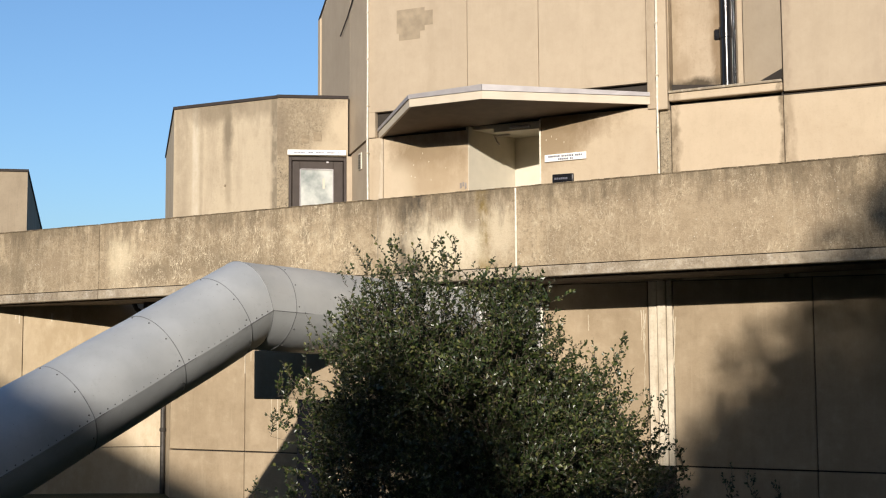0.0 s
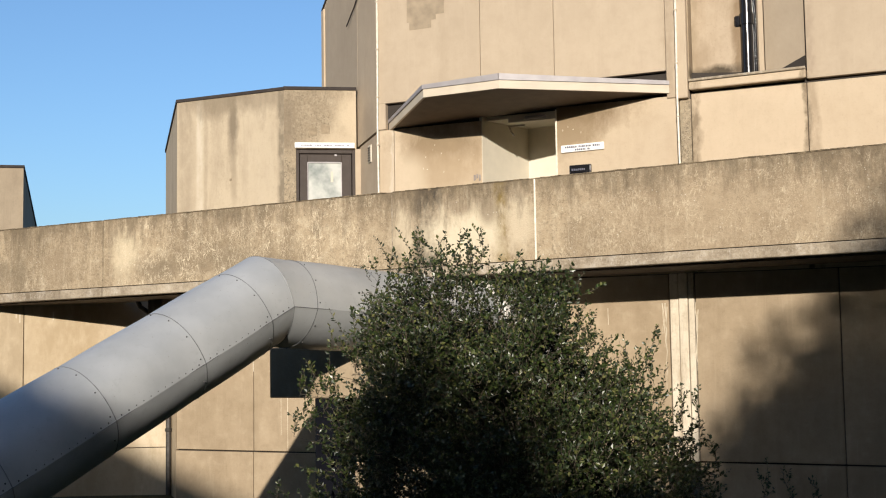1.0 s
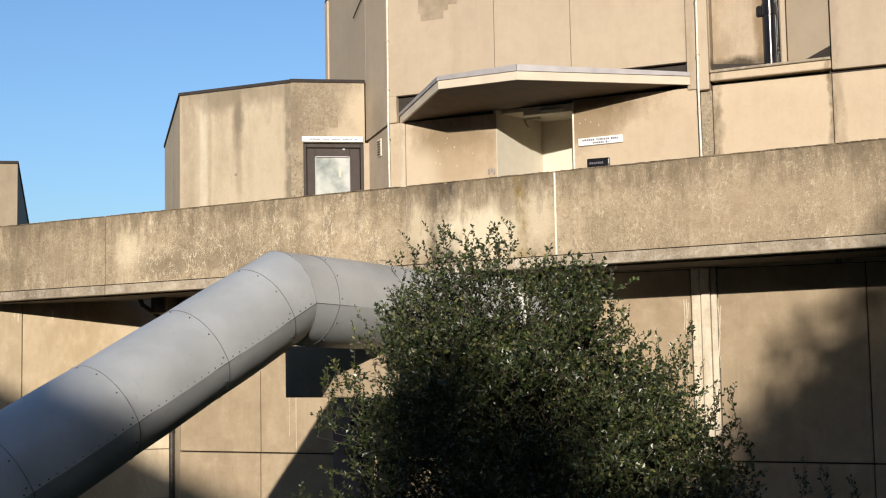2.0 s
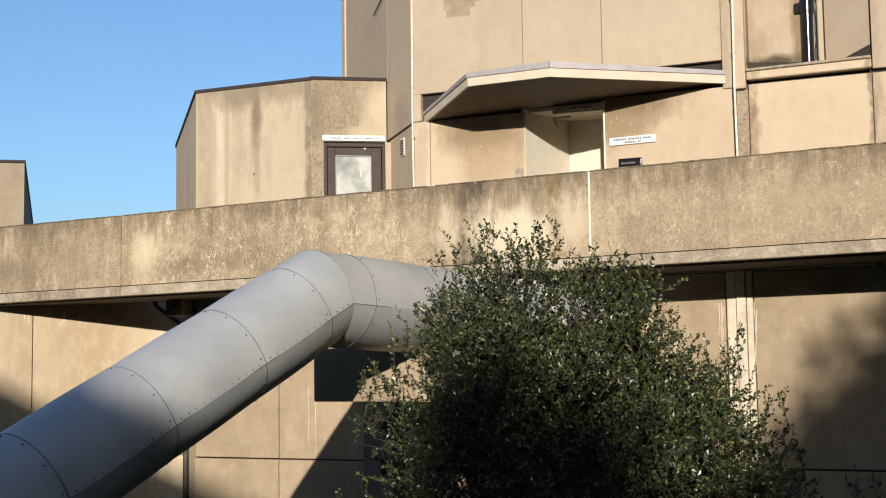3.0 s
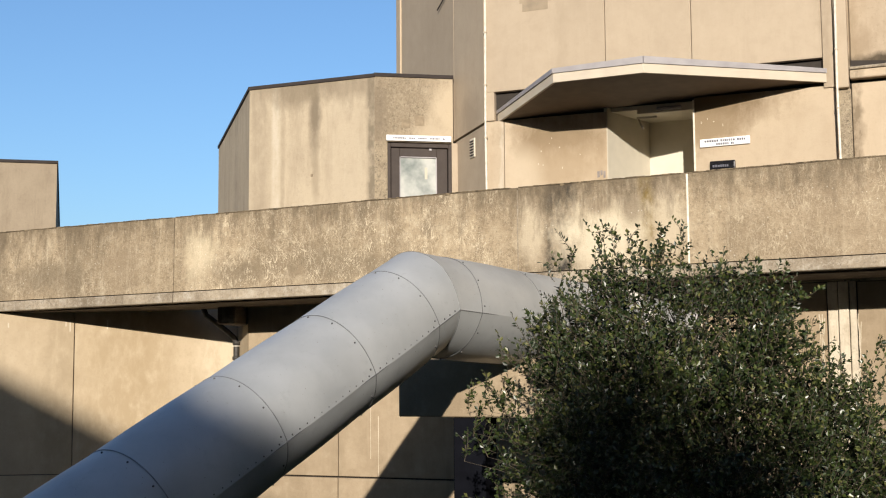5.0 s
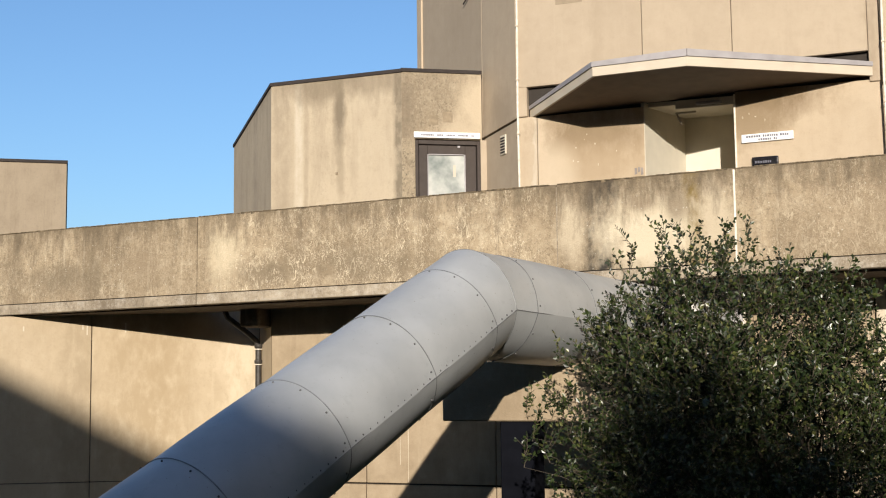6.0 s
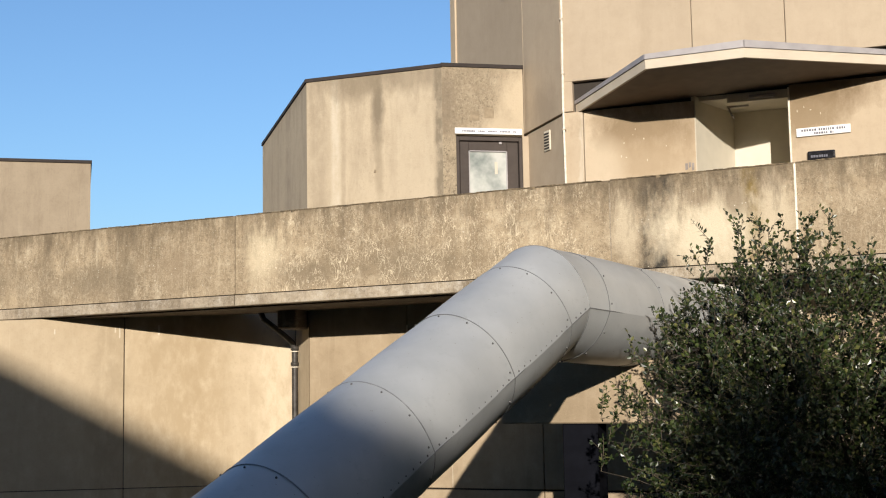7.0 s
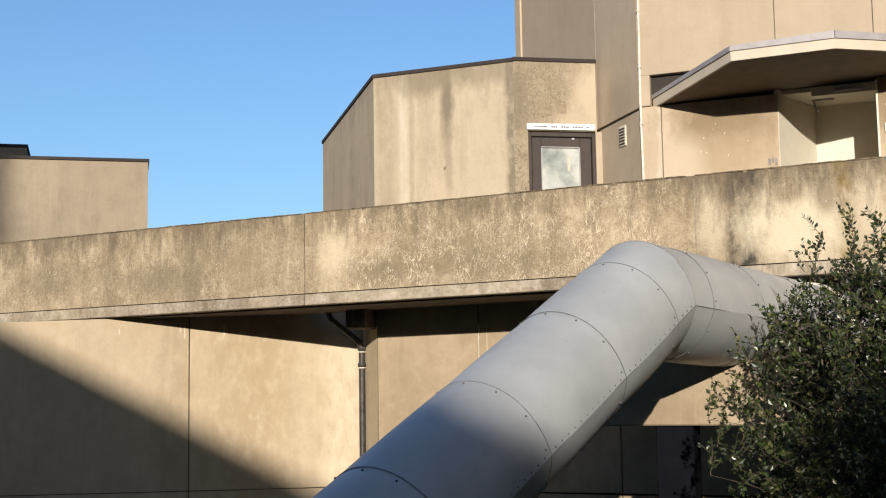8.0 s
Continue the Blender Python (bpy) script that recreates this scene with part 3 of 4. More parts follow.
def black_board():
    ob = thing("notice_board", FACADE, "small black notice panel with rounded corners", "sign")
    bm = block(3.11, 3.44, -0.05, -0.002, 3.98, 4.215)
    part("panel", soften(bm, 0.02, 2), M_BLACK, ob)
    bars(ob, 3.15, 3.38, 4.13, 0.03, -0.052, random.Random(5))


black_board()


# ---- tower's side and annexe ----
def tower_side():
    wall = thing("wall_tower", FACADE, "receding smooth beige tower wall", "wall", kind="structure")
    r, m = (0.0, -0.025), (-0.775, 0.80)
    part("panel", prism(along(m, r, 0.4), [4.93, 4.99, 4.99, 4.93], [10.0, 10.0, 10.0, 10.0]), M_RENDER, wall)
    part("panel", prism(along((-2.62, 2.857), (-0.785, 0.811), 0.4), [4.9, 4.93, 4.93, 4.9], [7.9, 8.75, 8.75, 7.9]), M_RENDER, wall)
    part("roof_edge", prism(along((-2.66, 2.88), (-0.78, 0.79), 0.5), [7.9, 8.75, 8.75, 7.9], [7.95, 8.80, 8.80, 7.95]), M_COPING, wall, "dark roof edging")
    part("edge_strip", prism(along((-2.635, 2.83), (-2.50, 2.68), 0.1), 2.6, 7.9), M_MID, wall)
    part("rear_wall", prism([(-2.62, 2.86), (-2.35, 3.1), (4.0, 9.0), (5.0, 8.0), (0.3, 0.6)], 2.6, 7.88), M_RENDER, wall)
    part("cable", tube([(-1.22, 1.24, 7.08), (-0.86, 0.86, 7.28), (-0.5, 0.48, 7.56)], 0.012, 6), M_COPING, wall, "thin dark slanting cable")
    part("joint", prism(along((-0.74, 0.815), (0.03, 0.015), 0.3), [4.89, 4.955, 4.955, 4.89], [4.925, 4.985, 4.985, 4.925]), M_JOINT, wall)
    part("panel", prism(along((-0.755, 0.80), (0.0, 0.0), 0.3), 2.6, [4.90, 4.96, 4.96, 4.90]), M_RENDER, wall, "lower wall set back under the joint")


tower_side()


def annexe():
    ob = thing("annexe", FACADE, "low faceted concrete stair block with dark coping", "building")
    l, a, b, c = (-6.02, 2.64), (-3.87, 0.11), (-1.751, 0.09), (-0.77, 0.72)
    top = {"l": 5.50, "a": 5.83, "b": 5.83, "c": 5.84}
    part("wall", prism(along(l, a, 0.25), 2.5, [top["l"], top["a"], top["a"], top["l"]]), M_ANNEX, ob)
    part("wall", prism(along(a, b, 0.25), 2.5, top["a"]), M_ANNEX, ob)
    d = (Vector(c) - Vector(b)).normalized()
    p0, p1 = Vector(b) + d * 0.19, Vector(b) + d * 1.145
    part("wall", prism(along(b, c, 0.2), 4.875, 5.84), M_DOORHEAD, ob, "patchy pebble-dashed wall over the door")
    part("wall", prism(along(tuple(p1), tuple(p1 + d * 0.16), 0.2), 2.5, 4.875), M_RENDER, ob, "narrow door jamb")
    part("wall", prism(along(b, tuple(p0), 0.2), 2.5, 4.875), M_PEBBLE, ob, "pebble-dashed door jamb")
    part("roof", prism([(-5.75, 2.66), (-3.75, 0.3), (-1.8, 0.28), (-1.0, 0.85), (-1.5, 3.5), (-4, 5)], [5.3, 5.7, 5.7, 5.7, 5.4, 5.2], [5.49, 5.82, 5.82, 5.82, 5.5, 5.4]), M_ROOF, ob)
    part("rear_wall", prism([(-5.6, 2.95), (-1.0, 1.1), (-1.4, 3.4), (-4, 4.9)], 2.5, 5.25), M_ANNEX, ob)
    for p, q, z0, z1 in ((l, a, 5.50, 5.83), (a, b, 5.83, 5.83), (b, c, 5.84, 5.84)):
        dd = (Vector(q) - Vector(p)).normalized()
        off = Vector((dd.y, -dd.x)) * 0.02
        part("coping", prism(along(tuple(Vector(p) + off - dd * 0.008), tuple(Vector(q) + off + dd * 0.008), 0.3), [z0, z1, z1, z0], [z0 + 0.05, z1 + 0.05, z1 + 0.05, z0 + 0.05]), M_COPING, ob)
    part("stain_square", prism(along(tuple(Vector(b) + d * 0.60 + Vector((d.y, -d.x)) * 0.003), tuple(Vector(b) + d * 0.74 + Vector((d.y, -d.x)) * 0.003), 0.01), 5.12, 5.27), M_MARK, ob, "faint square mark")
    part("stain_square", prism(along(tuple(Vector(b) + d * 0.40 + Vector((d.y, -d.x)) * 0.003), tuple(Vector(b) + d * 0.53 + Vector((d.y, -d.x)) * 0.003), 0.01), 5.08, 5.22), M_MARK, ob, "faint square mark")
    for x, z in ((-2.80, 4.42),):
        part("fixing_hole", block(x, x + 0.03, 0.085, 0.12, z, z + 0.04), M_MARK, ob)
    # door in the short face, in its own frame
    door = thing("door_1", FACADE @ Matrix.Translation((p0.x, p0.y, 0)) @ pose(0, 0, 0, 0, 0, math.degrees(math.atan2(d.y, d.x))), "dark brown framed glazed door", "door", kind="structure")
    w = 0.955
    for x0, x1, z0, z1 in ((0, 0.05, 2.65, 4.86), (w - 0.05, w, 2.65, 4.86), (0.05, w - 0.05, 4.80, 4.86)):
        part("door_frame", soften(block(x0, x1, 0.01, 0.12, z0, z1), 0.006), M_FRAME, door)
    for x0, x1, z0, z1 in ((0.06, 0.185, 2.68, 4.79), (w - 0.22, w - 0.06, 2.68, 4.79), (0.185, w - 0.22, 4.665, 4.79), (0.185, w - 0.22, 2.68, 3.0)):
        part("leaf_rail", soften(block(x0, x1, 0.035, 0.09, z0, z1), 0.006), M_FRAME, door)
    part("pane", block(0.185, w - 0.22, 0.055, 0.07, 3.0, 4.665), M_GLASS, door, "glass pane with a painted cloudy reflection")
    part("bead", soften(block(0.183, 0.197, 0.03, 0.06, 3.0, 4.66), 0.002), M_FLASH, door)
    part("bead", soften(block(w - 0.232, w - 0.218, 0.03, 0.06, 3.0, 4.66), 0.002), M_FLASH, door)
    part("bead", soften(block(0.197, w - 0.232, 0.03, 0.06, 4.652, 4.666), 0.002), M_FLASH, door)
    # Narrow pale strip in front of the pane.
    part("pane_strip", block(0.56, 0.598, 0.050, 0.056, 4.34, 4.51), M_FASCIA, door, "narrow pale strip on the glass")
    part("latch", soften(block(0.62, 0.66, 0.02, 0.04, 4.76, 4.79), 0.004), M_FLASH, door)
    part("head_shadow_gap", block(0, w, 0.06, 0.14, 4.86, 4.876), M_JOINT, door)
    sign = thing("door_sign", door.matrix_world.copy(), "long narrow white sign above the brown door", "sign")
    part("plate", soften(block(-0.02, w - 0.01, -0.035, -0.003, 4.885, 4.972), 0.01, 2), M_SIGN, sign)
    bars(sign, 0.08, 0.86, 4.915, 0.024, -0.037, random.Random(9), 0.03)
    # louvre on the tower's side wall
    t = Vector((0.775, -0.80)).normalized()
    o = Vector((-0.36, 0.381))
    vent = thing("vent_louvre", FACADE @ Matrix.Translation((o.x, o.y, 0)) @ pose(0, 0, 0, 0, 0, math.degrees(math.atan2(t.y, t.x))), "small white slatted vent on the tower wall", "vent")
    part("frame", soften(block(0, 0.165, -0.02, 0.004, 4.565, 4.84), 0.005), M_WHITE, vent)
    for k in range(6):
        part("slat", block(0.02, 0.145, -0.03, -0.018, 4.588 + k * 0.04, 4.606 + k * 0.04), M_COPING, vent)


annexe()


# ---- raised walkway ----
def walkway():
    ob = thing("walkway", FACADE, "raised concrete walkway with a weathered solid parapet", "walkway", kind="structure")
    rng = random.Random(4)
    cuts = [-14.0, -9.3, -4.186, 0.926, 3.069, 8.2, 14.0]
    for x0, x1 in zip(cuts, cuts[1:]):
        n = 12
        bm = bmesh.new()
        rows = []
        for k in range(n + 1):
            x = x0 + 0.005 + (x1 - x0 - 0.01) * k / n
            zt = lin(3.878, 0.021, x) + rng.uniform(-0.006, 0.006)
            zb = lin(2.782, 0.0155, x)
            prof = [(-1.37, zb), (-1.37, zt - 0.02), (-1.352, zt), (-1.24, zt), (-1.22, zt - 0.02), (-1.22, zb)]
            rows.append([bm.verts.new((x, y, z)) for y, z in prof])
        for r, s in zip(rows, rows[1:]):
            for i in range(6):
                bm.faces.new((r[i], r[(i + 1) % 6], s[(i + 1) % 6], s[i]))
        bm.faces.new(rows[0])
        bm.faces.new(rows[-1][::-1])
        part("parapet_panel", bm, M_PARAPET, ob)
        bm = bmesh.new()
        x = x0 + 0.02
        while x < x1 - 0.12:  # lichen and soot crust along the top edge
            w, h = rng.uniform(0.03, 0.12), rng.uniform(0.003, 0.016) * (2.5 if rng.random() < 0.12 else 1)
            zt = lin(3.878, 0.021, x)
            prism([(x, -1.3755), (x + w, -1.3755), (x + w, -1.24), (x, -1.24)], [zt - h, zt - h * 0.6, zt - 0.01, zt - 0.01], zt + 0.007 * rng.random(), bm)
            x += w * rng.uniform(0.55, 1.0)
        part("crust", bm, M_CRUST, ob, "dark lichen crust on the top edge", "stuff")
        pts = [(x0 + 0.004, -1.395), (x1 - 0.004, -1.395), (x1 - 0.004, -1.2), (x0 + 0.004, -1.2)]
        zb = [lin(2.625, 0.0155, p[0]) for p in pts]
        zt = [lin(2.768, 0.0155, p[0]) for p in pts]
        part("edge_beam", soften(prism(pts, zb, zt), 0.008), M_LIP, ob, "pale stained edge beam under the parapet")
    pts = [(-14, -1.34), (14, -1.34), (14, -1.23), (-14, -1.23)]
    part("joint_core", prism(pts, [lin(2.7, 0.015, p[0]) for p in pts], [lin(3.83, 0.021, p[0]) for p in pts]), M_JOINT, ob)
    z0, z1 = lin(2.785, 0.0155, 3.07), lin(3.86, 0.021, 3.07)
    part("sealant", block(3.058, 3.08, -1.374, -1.36, z0, z1), M_SEAL, ob, "pale vertical sealant joint")
    part("sealant", block(0.919, 0.933, -1.372, -1.36, lin(2.785, 0.0155, 0.926), lin(3.84, 0.021, 0.926)), M_LIP, ob, "weathered filled joint")
    # Deck and corbel take the shade-darkened concrete.
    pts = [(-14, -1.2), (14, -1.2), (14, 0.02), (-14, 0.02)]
    part("deck", prism(pts, [lin(2.60, 0.0148, p[0]) for p in pts], [lin(2.70, 0.0148, p[0]) for p in pts]), M_SOFFIT, ob, "concrete deck, its colour darkened for the shade beneath")
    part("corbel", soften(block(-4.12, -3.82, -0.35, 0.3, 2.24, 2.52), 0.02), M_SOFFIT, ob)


walkway()


# ---- wall under the walkway's far end ----
def base_wall():
    c, e = Vector((-4.25, 0.46)), Vector((-6.376, -0.76))
    d = (e - c).normalized()
    wall = thing("wall_base", FACADE, "angled concrete base wall running under the walkway", "wall", kind="structure")
    part("panel", prism([(-3.80, 0.0), (-3.80, 0.4), (-4.0, 0.9), (-4.25, 0.46)], BASE, 2.6), M_BASE, wall, "chamfered corner")
    part("backing", block(-4.9, -3.7, 0.62, 1.2, BASE, 2.75), M_JOINT, wall, "dark backing behind the corner")
    s = 0.0
    for length in (2.445, 2.9, 3.2, 4.0):
        p, q = c + d * (s + 0.006), c + d * (s + length - 0.006)
        z0, z1 = 2.54 - 0.026 * s, 2.54 - 0.026 * (s + length)
        pts = along(tuple(q), tuple(p), 0.3)
        part("panel", soften(prism(pts, 0.04, [z1, z0, z0, z1]), 0.006), M_BASE, wall)
        part("panel", soften(prism(pts, BASE, 0.028), 0.006), M_BASE, wall)
        s += length
    for s0, h in ((1.95, 0.14), (2.50, 0.16), (2.56, 0.08), (3.4, 0.07)):
        a = c + d * s0
        part("lime_drip", prism(along(tuple(a + d * 0.02 + Vector((d.y, -d.x)) * -0.003), tuple(a + Vector((d.y, -d.x)) * -0.003), 0.02), 2.40 - h - 0.03 * s0, 2.40 - 0.03 * s0), M_PALE, wall)
    p, q = c + Vector((-d.y, d.x)) * -0.04, c + d * s + Vector((-d.y, d.x)) * -0.04
    part("core", prism(along(tuple(q), tuple(p), 0.2), BASE, 2.1), M_JOINT, wall, "dark recessed joints")


base_wall()


def downpipe():
    ob = thing("downpipe", FACADE @ Matrix.Translation((-4.20, 0.33, 0)), "dark weathered iron downpipe in the wall corner", "pipe")
    part("tube", tube([(0, 0, -0.75), (0, 0, 1.0), (0, 0, 1.98)], 0.045, 12), M_IRON, ob, smooth=True)
    part("swan_neck", tube([(0, 0, 1.96), (-0.02, -0.03, 2.06), (-0.08, -0.10, 2.14), (-0.17, -0.22, 2.25), (-0.30, -0.38, 2.40), (-0.34, -0.43, 2.55)], 0.042, 12), M_IRON, ob, smooth=True)
    for z in (1.72, 1.95, 0.3):
        part("collar", tube([(0, 0, z), (0, 0, z + 0.012), (0, 0, z + 0.05), (0, 0, z + 0.06)], [0.05, 0.06, 0.06, 0.05], 12), M_IRON, ob, smooth=True)
    for z in (1.715, 1.94):
        part("clip", tube([(0, 0, z - 0.012), (0, 0, z)], 0.062, 12), M_SEAL, ob, "pale pipe clip")


downpipe()


# ---- large duct ----
def big_duct():
    el = Vector((0.65, 14.70, 2.175))
    th, ph, r = radians(37.9), radians(25.8), 0.505
    flat = Vector((math.cos(th), math.sin(th), -0.044)).normalized()
    down = -Vector((math.cos(th) * math.cos(ph), math.sin(th) * math.cos(ph), math.sin(ph)))
    ob = thing("duct", None, "large grey riveted metal duct with a mitred elbow", "duct")
    side = Vector((math.sin(th), -math.cos(th), 0))
    n = 96

    def ring(centre, axis, rad, plane=None):
        up = side.cross(axis).normalized()
        if up.z < 0:
            up = -up
        out = []
        for k in range(n):
            turn = 2 * math.pi * k / n
            w = math.cos(turn) * side + math.sin(turn) * up
            # the two half shells meet in a slight ridge at the lapped seams
            away = min(abs(math.remainder(turn + radians(7.5), 2 * math.pi)), abs(math.remainder(turn - radians(187.5), 2 * math.pi)))
            p = centre + rad * (1 + 0.052 * math.exp(-away / 0.28)) * w
            if plane is not None:
                p = p - axis * ((p - plane[0]).dot(plane[1]) / axis.dot(plane[1]))
            out.append(p)
        return out

    def rounded(first, last, swell):
        """Rings from one end of a section to the other, its sheet bulging a little between the laps."""
        mid = [(a + b) * 0.5 for a, b in zip(first, last)]
        core = sum(mid, Vector()) / n
        out = []
        for u in (0.0, 0.03, 0.15, 0.3, 0.5, 0.7, 0.85, 0.97, 1.0):
            k = swell * math.sin(math.pi * u)
            out.append([a.lerp(b, u) + (c - core).normalized() * k for a, b, c in zip(first, last, mid)])
        return out

    def shell(rings):
        bm = bmesh.new()
        vs = [[bm.verts.new(p) for p in rg] for rg in rings]
        for a, b in zip(vs, vs[1:]):
            for k in range(n):
                bm.faces.new((a[k], a[(k + 1) % n], b[(k + 1) % n], b[k]))
        return bm

    rivet = bmesh.new()
    bmesh.ops.create_icosphere(rivet, subdivisions=1, radius=0.0095)
    rivet_mesh = bpy.data.meshes.new("rivet")
    rivet.to_mesh(rivet_mesh)
    rivet.free()
    rivet_mesh.materials.append(M_STUD)

    def stud(p, parent):
        o = new("rivet", rivet_mesh)
        o.parent = parent
        o.location = p

    miter = (el, (flat - down).normalized())
    elbow = ring(el, -down, r, miter)
    seam_k = n - 2  # lengthwise seam on the near side, below the middle
    # sloping run, sections lapping downwards
    edges = [0.0, 0.384, 1.40, 2.61, 3.82, 5.03, 6.2]
    for i, (s0, s1) in enumerate(zip(edges, edges[1:])):
        rr = r + 0.003 * (i % 2)
        first = elbow if i == 0 else ring(el + down * s0, down, rr)
        sec = part("duct_section", shell(rounded(first, ring(el + down * s1, down, rr), 0.007 if s1 - s0 > 0.5 else 0.0)), M_DUCT, ob, smooth=True, sharp=14)
        if i:
            band = [ring(el + down * (s0 - 0.004), down, r + 0.003), ring(el + down * (s0 - 0.004), down, r + 0.006), ring(el + down * (s0 + 0.004), down, r + 0.006), ring(el + down * (s0 + 0.004), down, r + 0.003)]
            part("lap_band", shell(band), M_LAP, sec, smooth=False)
            if s0 < 4:
                for k in range(0, n, 8):
                    stud(ring(el + down * (s0 + 0.045), down, r + 0.006)[k], sec)
        lo, hi = (s0 + 0.05 if i else 0.05), s1 - 0.03
        if lo < 4:
            last = ring(el + down * s1, down, rr)
            part("seam", tube([first[seam_k], last[seam_k]], 0.0045, 6), M_LAP, sec, smooth=True)
            k = lo + 0.05
            while k < hi:
                f = (k - s0) / (s1 - s0)
                stud(first[seam_k].lerp(last[seam_k], f) + Vector((0, 0, 0.028)), sec)
                k += 0.095
    # level run to the wall
    edges = [0.0, 0.376, 1.5, 2.7, 3.9, 5.3]
    for i, (s0, s1) in enumerate(zip(edges, edges[1:])):
        rr = r + 0.003 * (i % 2)
        first = elbow if i == 0 else ring(el + flat * s0, flat, rr)
        sec = part("duct_section", shell(rounded(first, ring(el + flat * s1, flat, rr), 0.006 if s1 - s0 > 0.5 else 0.0)), M_DUCT, ob, smooth=True, sharp=14)
        if i:
            for k in range(0, n, 8):
                stud(ring(el + flat * (s0 + 0.04), flat, r + 0.006)[k], sec)
            band = [ring(el + flat * (s0 - 0.004), flat, r + 0.003), ring(el + flat * (s0 - 0.004), flat, r + 0.006), ring(el + flat * (s0 + 0.004), flat, r + 0.006), ring(el + flat * (s0 + 0.004), flat, r + 0.003)]
            part("lap_band", shell(band), M_LAP, sec)
        last = ring(el + flat * s1, flat, rr)
        part("seam", tube([first[seam_k], last[seam_k]], 0.0045, 6), M_LAP, sec, smooth=True)
    # raised bead round the elbow's mitre, and a flange at the wall
    path = elbow
    part("mitre_bead", tube(path + path[:2], 0.0045, 6, caps=False), M_LAP, ob, smooth=True)
    for s0, s1, lift in ((3.80, 3.85, 0.022), (3.90, 4.02, 0.035)):
        band = [ring(el + flat * s0, flat, r), ring(el + flat * (s0 + 0.008), flat, r + lift), ring(el + flat * (s1 - 0.008), flat, r + lift), ring(el + flat * s1, flat, r)]
        part("flange", shell(band), M_FLAKE, ob, "flaking white-painted flange")
    part("wall_plate", soften(prism([(3.70, 18.50), (5.07, 17.46), (5.14, 17.55), (3.77, 18.59)], 1.25, 2.54), 0.01), M_FLASH, ob, "grey sheet plate round the duct at the wall")
    part("sealant", soften(prism([(5.055, 17.455), (5.08, 17.436), (5.095, 17.455), (5.07, 17.474)], 1.3, 2.3), 0.004), M_SEAL, ob, "pale sealant bead along the plate's edge")
    for s0, s1, drop_z in ((0.62, 0.80, -0.43), (0.95, 1.12, -0.44), (0.74, 0.78, -0.40)):
        q = math.sqrt(r * r - drop_z * drop_z) + 0.002
        part("scuff", tube([el + flat * s0 + side * q + Vector((0, 0, drop_z)), el + flat * s1 + side * q + Vector((0, 0, drop_z + 0.01))], 0.006, 5), M_SEAL, ob, "pale scraped paint mark")
    return ob


big_duct()


def duct_support():
    ob = thing("duct_support", FACADE, "projecting concrete bracket on a column under the duct", "support")
    part("crossbeam", soften(block(0.205, 2.3, -3.43, -1.1, 1.03, 1.66), 0.012), M_LOWER, ob)
    part("column", soften(block(0.84, 1.21, -3.39, -3.02, BASE, 1.03), 0.012), M_SLATE, ob, "near-black column")


duct_support()


# ---- blocks in the distance ----
def far_block():
    ob = thing("far_block", None, "distant beige concrete block with a sloping side roof", "building", "distant blocks")
    part("wall", prism([(-9.5, 26.9), (-3.21, 26.75), (-3.30, 31.55), (-9.5, 31.75)], -0.9, [5.40, 5.40, 4.06, 4.06]), M_FAR, ob)
    part("coping", prism([(-9.5, 26.87), (-3.19, 26.72), (-3.28, 31.55), (-9.5, 31.75)], [5.40, 5.40, 4.06, 4.06], [5.45, 5.45, 4.11, 4.11]), M_COPING, ob)
    ob = thing("far_block", None, "taller concrete block standing behind the distant one", "building", "distant blocks")
    part("wall", prism([(-12.0, 33.1), (-5.64, 33.0), (-5.45, 36.5), (-12.0, 36.5)], -0.9, [6.75, 6.75, 5.7, 5.7]), M_FAR, ob)
    part("coping", prism([(-12.0, 33.07), (-5.61, 32.97), (-5.42, 36.5), (-12.0, 36.5)], [6.75, 6.75, 5.7, 5.7], [6.81, 6.81, 5.76, 5.76]), M_COPING, ob)


far_block()


# ---- shrub and trees ----
def leaf_mesh(name, centres, dirs, sizes, rng, material, parent, label=""):
    n = len(centres)
    up = rng.normal(size=(n, 3))
    up[:, 2] += 0.8
    d = dirs / np.linalg.norm(dirs, axis=1, keepdims=True)
    s = np.cross(d, up)
    s /= np.linalg.norm(s, axis=1, keepdims=True) + 1e-6
    nn = np.cross(s, d)
    L = sizes[:, None]
    v = np.stack([centres, centres + d * L * 0.5 + s * L * 0.30 + nn * L * 0.07, centres + d * L, centres + d * L * 0.5 - s * L * 0.30 + nn * L * 0.07], 1).reshape(-1, 3)
    idx = np.arange(n)[:, None] * 4
    f = np.concatenate([idx + np.array([[0, 1, 2]]), idx + np.array([[0, 2, 3]])], 1).reshape(-1, 3)
    me = bpy.data.meshes.new(name)
    me.from_pydata(v.tolist(), [], f.tolist())
    me.materials.append(material)
    ob = new(name, me)
    ob.parent = parent
    return tagged(ob, label, "", "", "stuff")


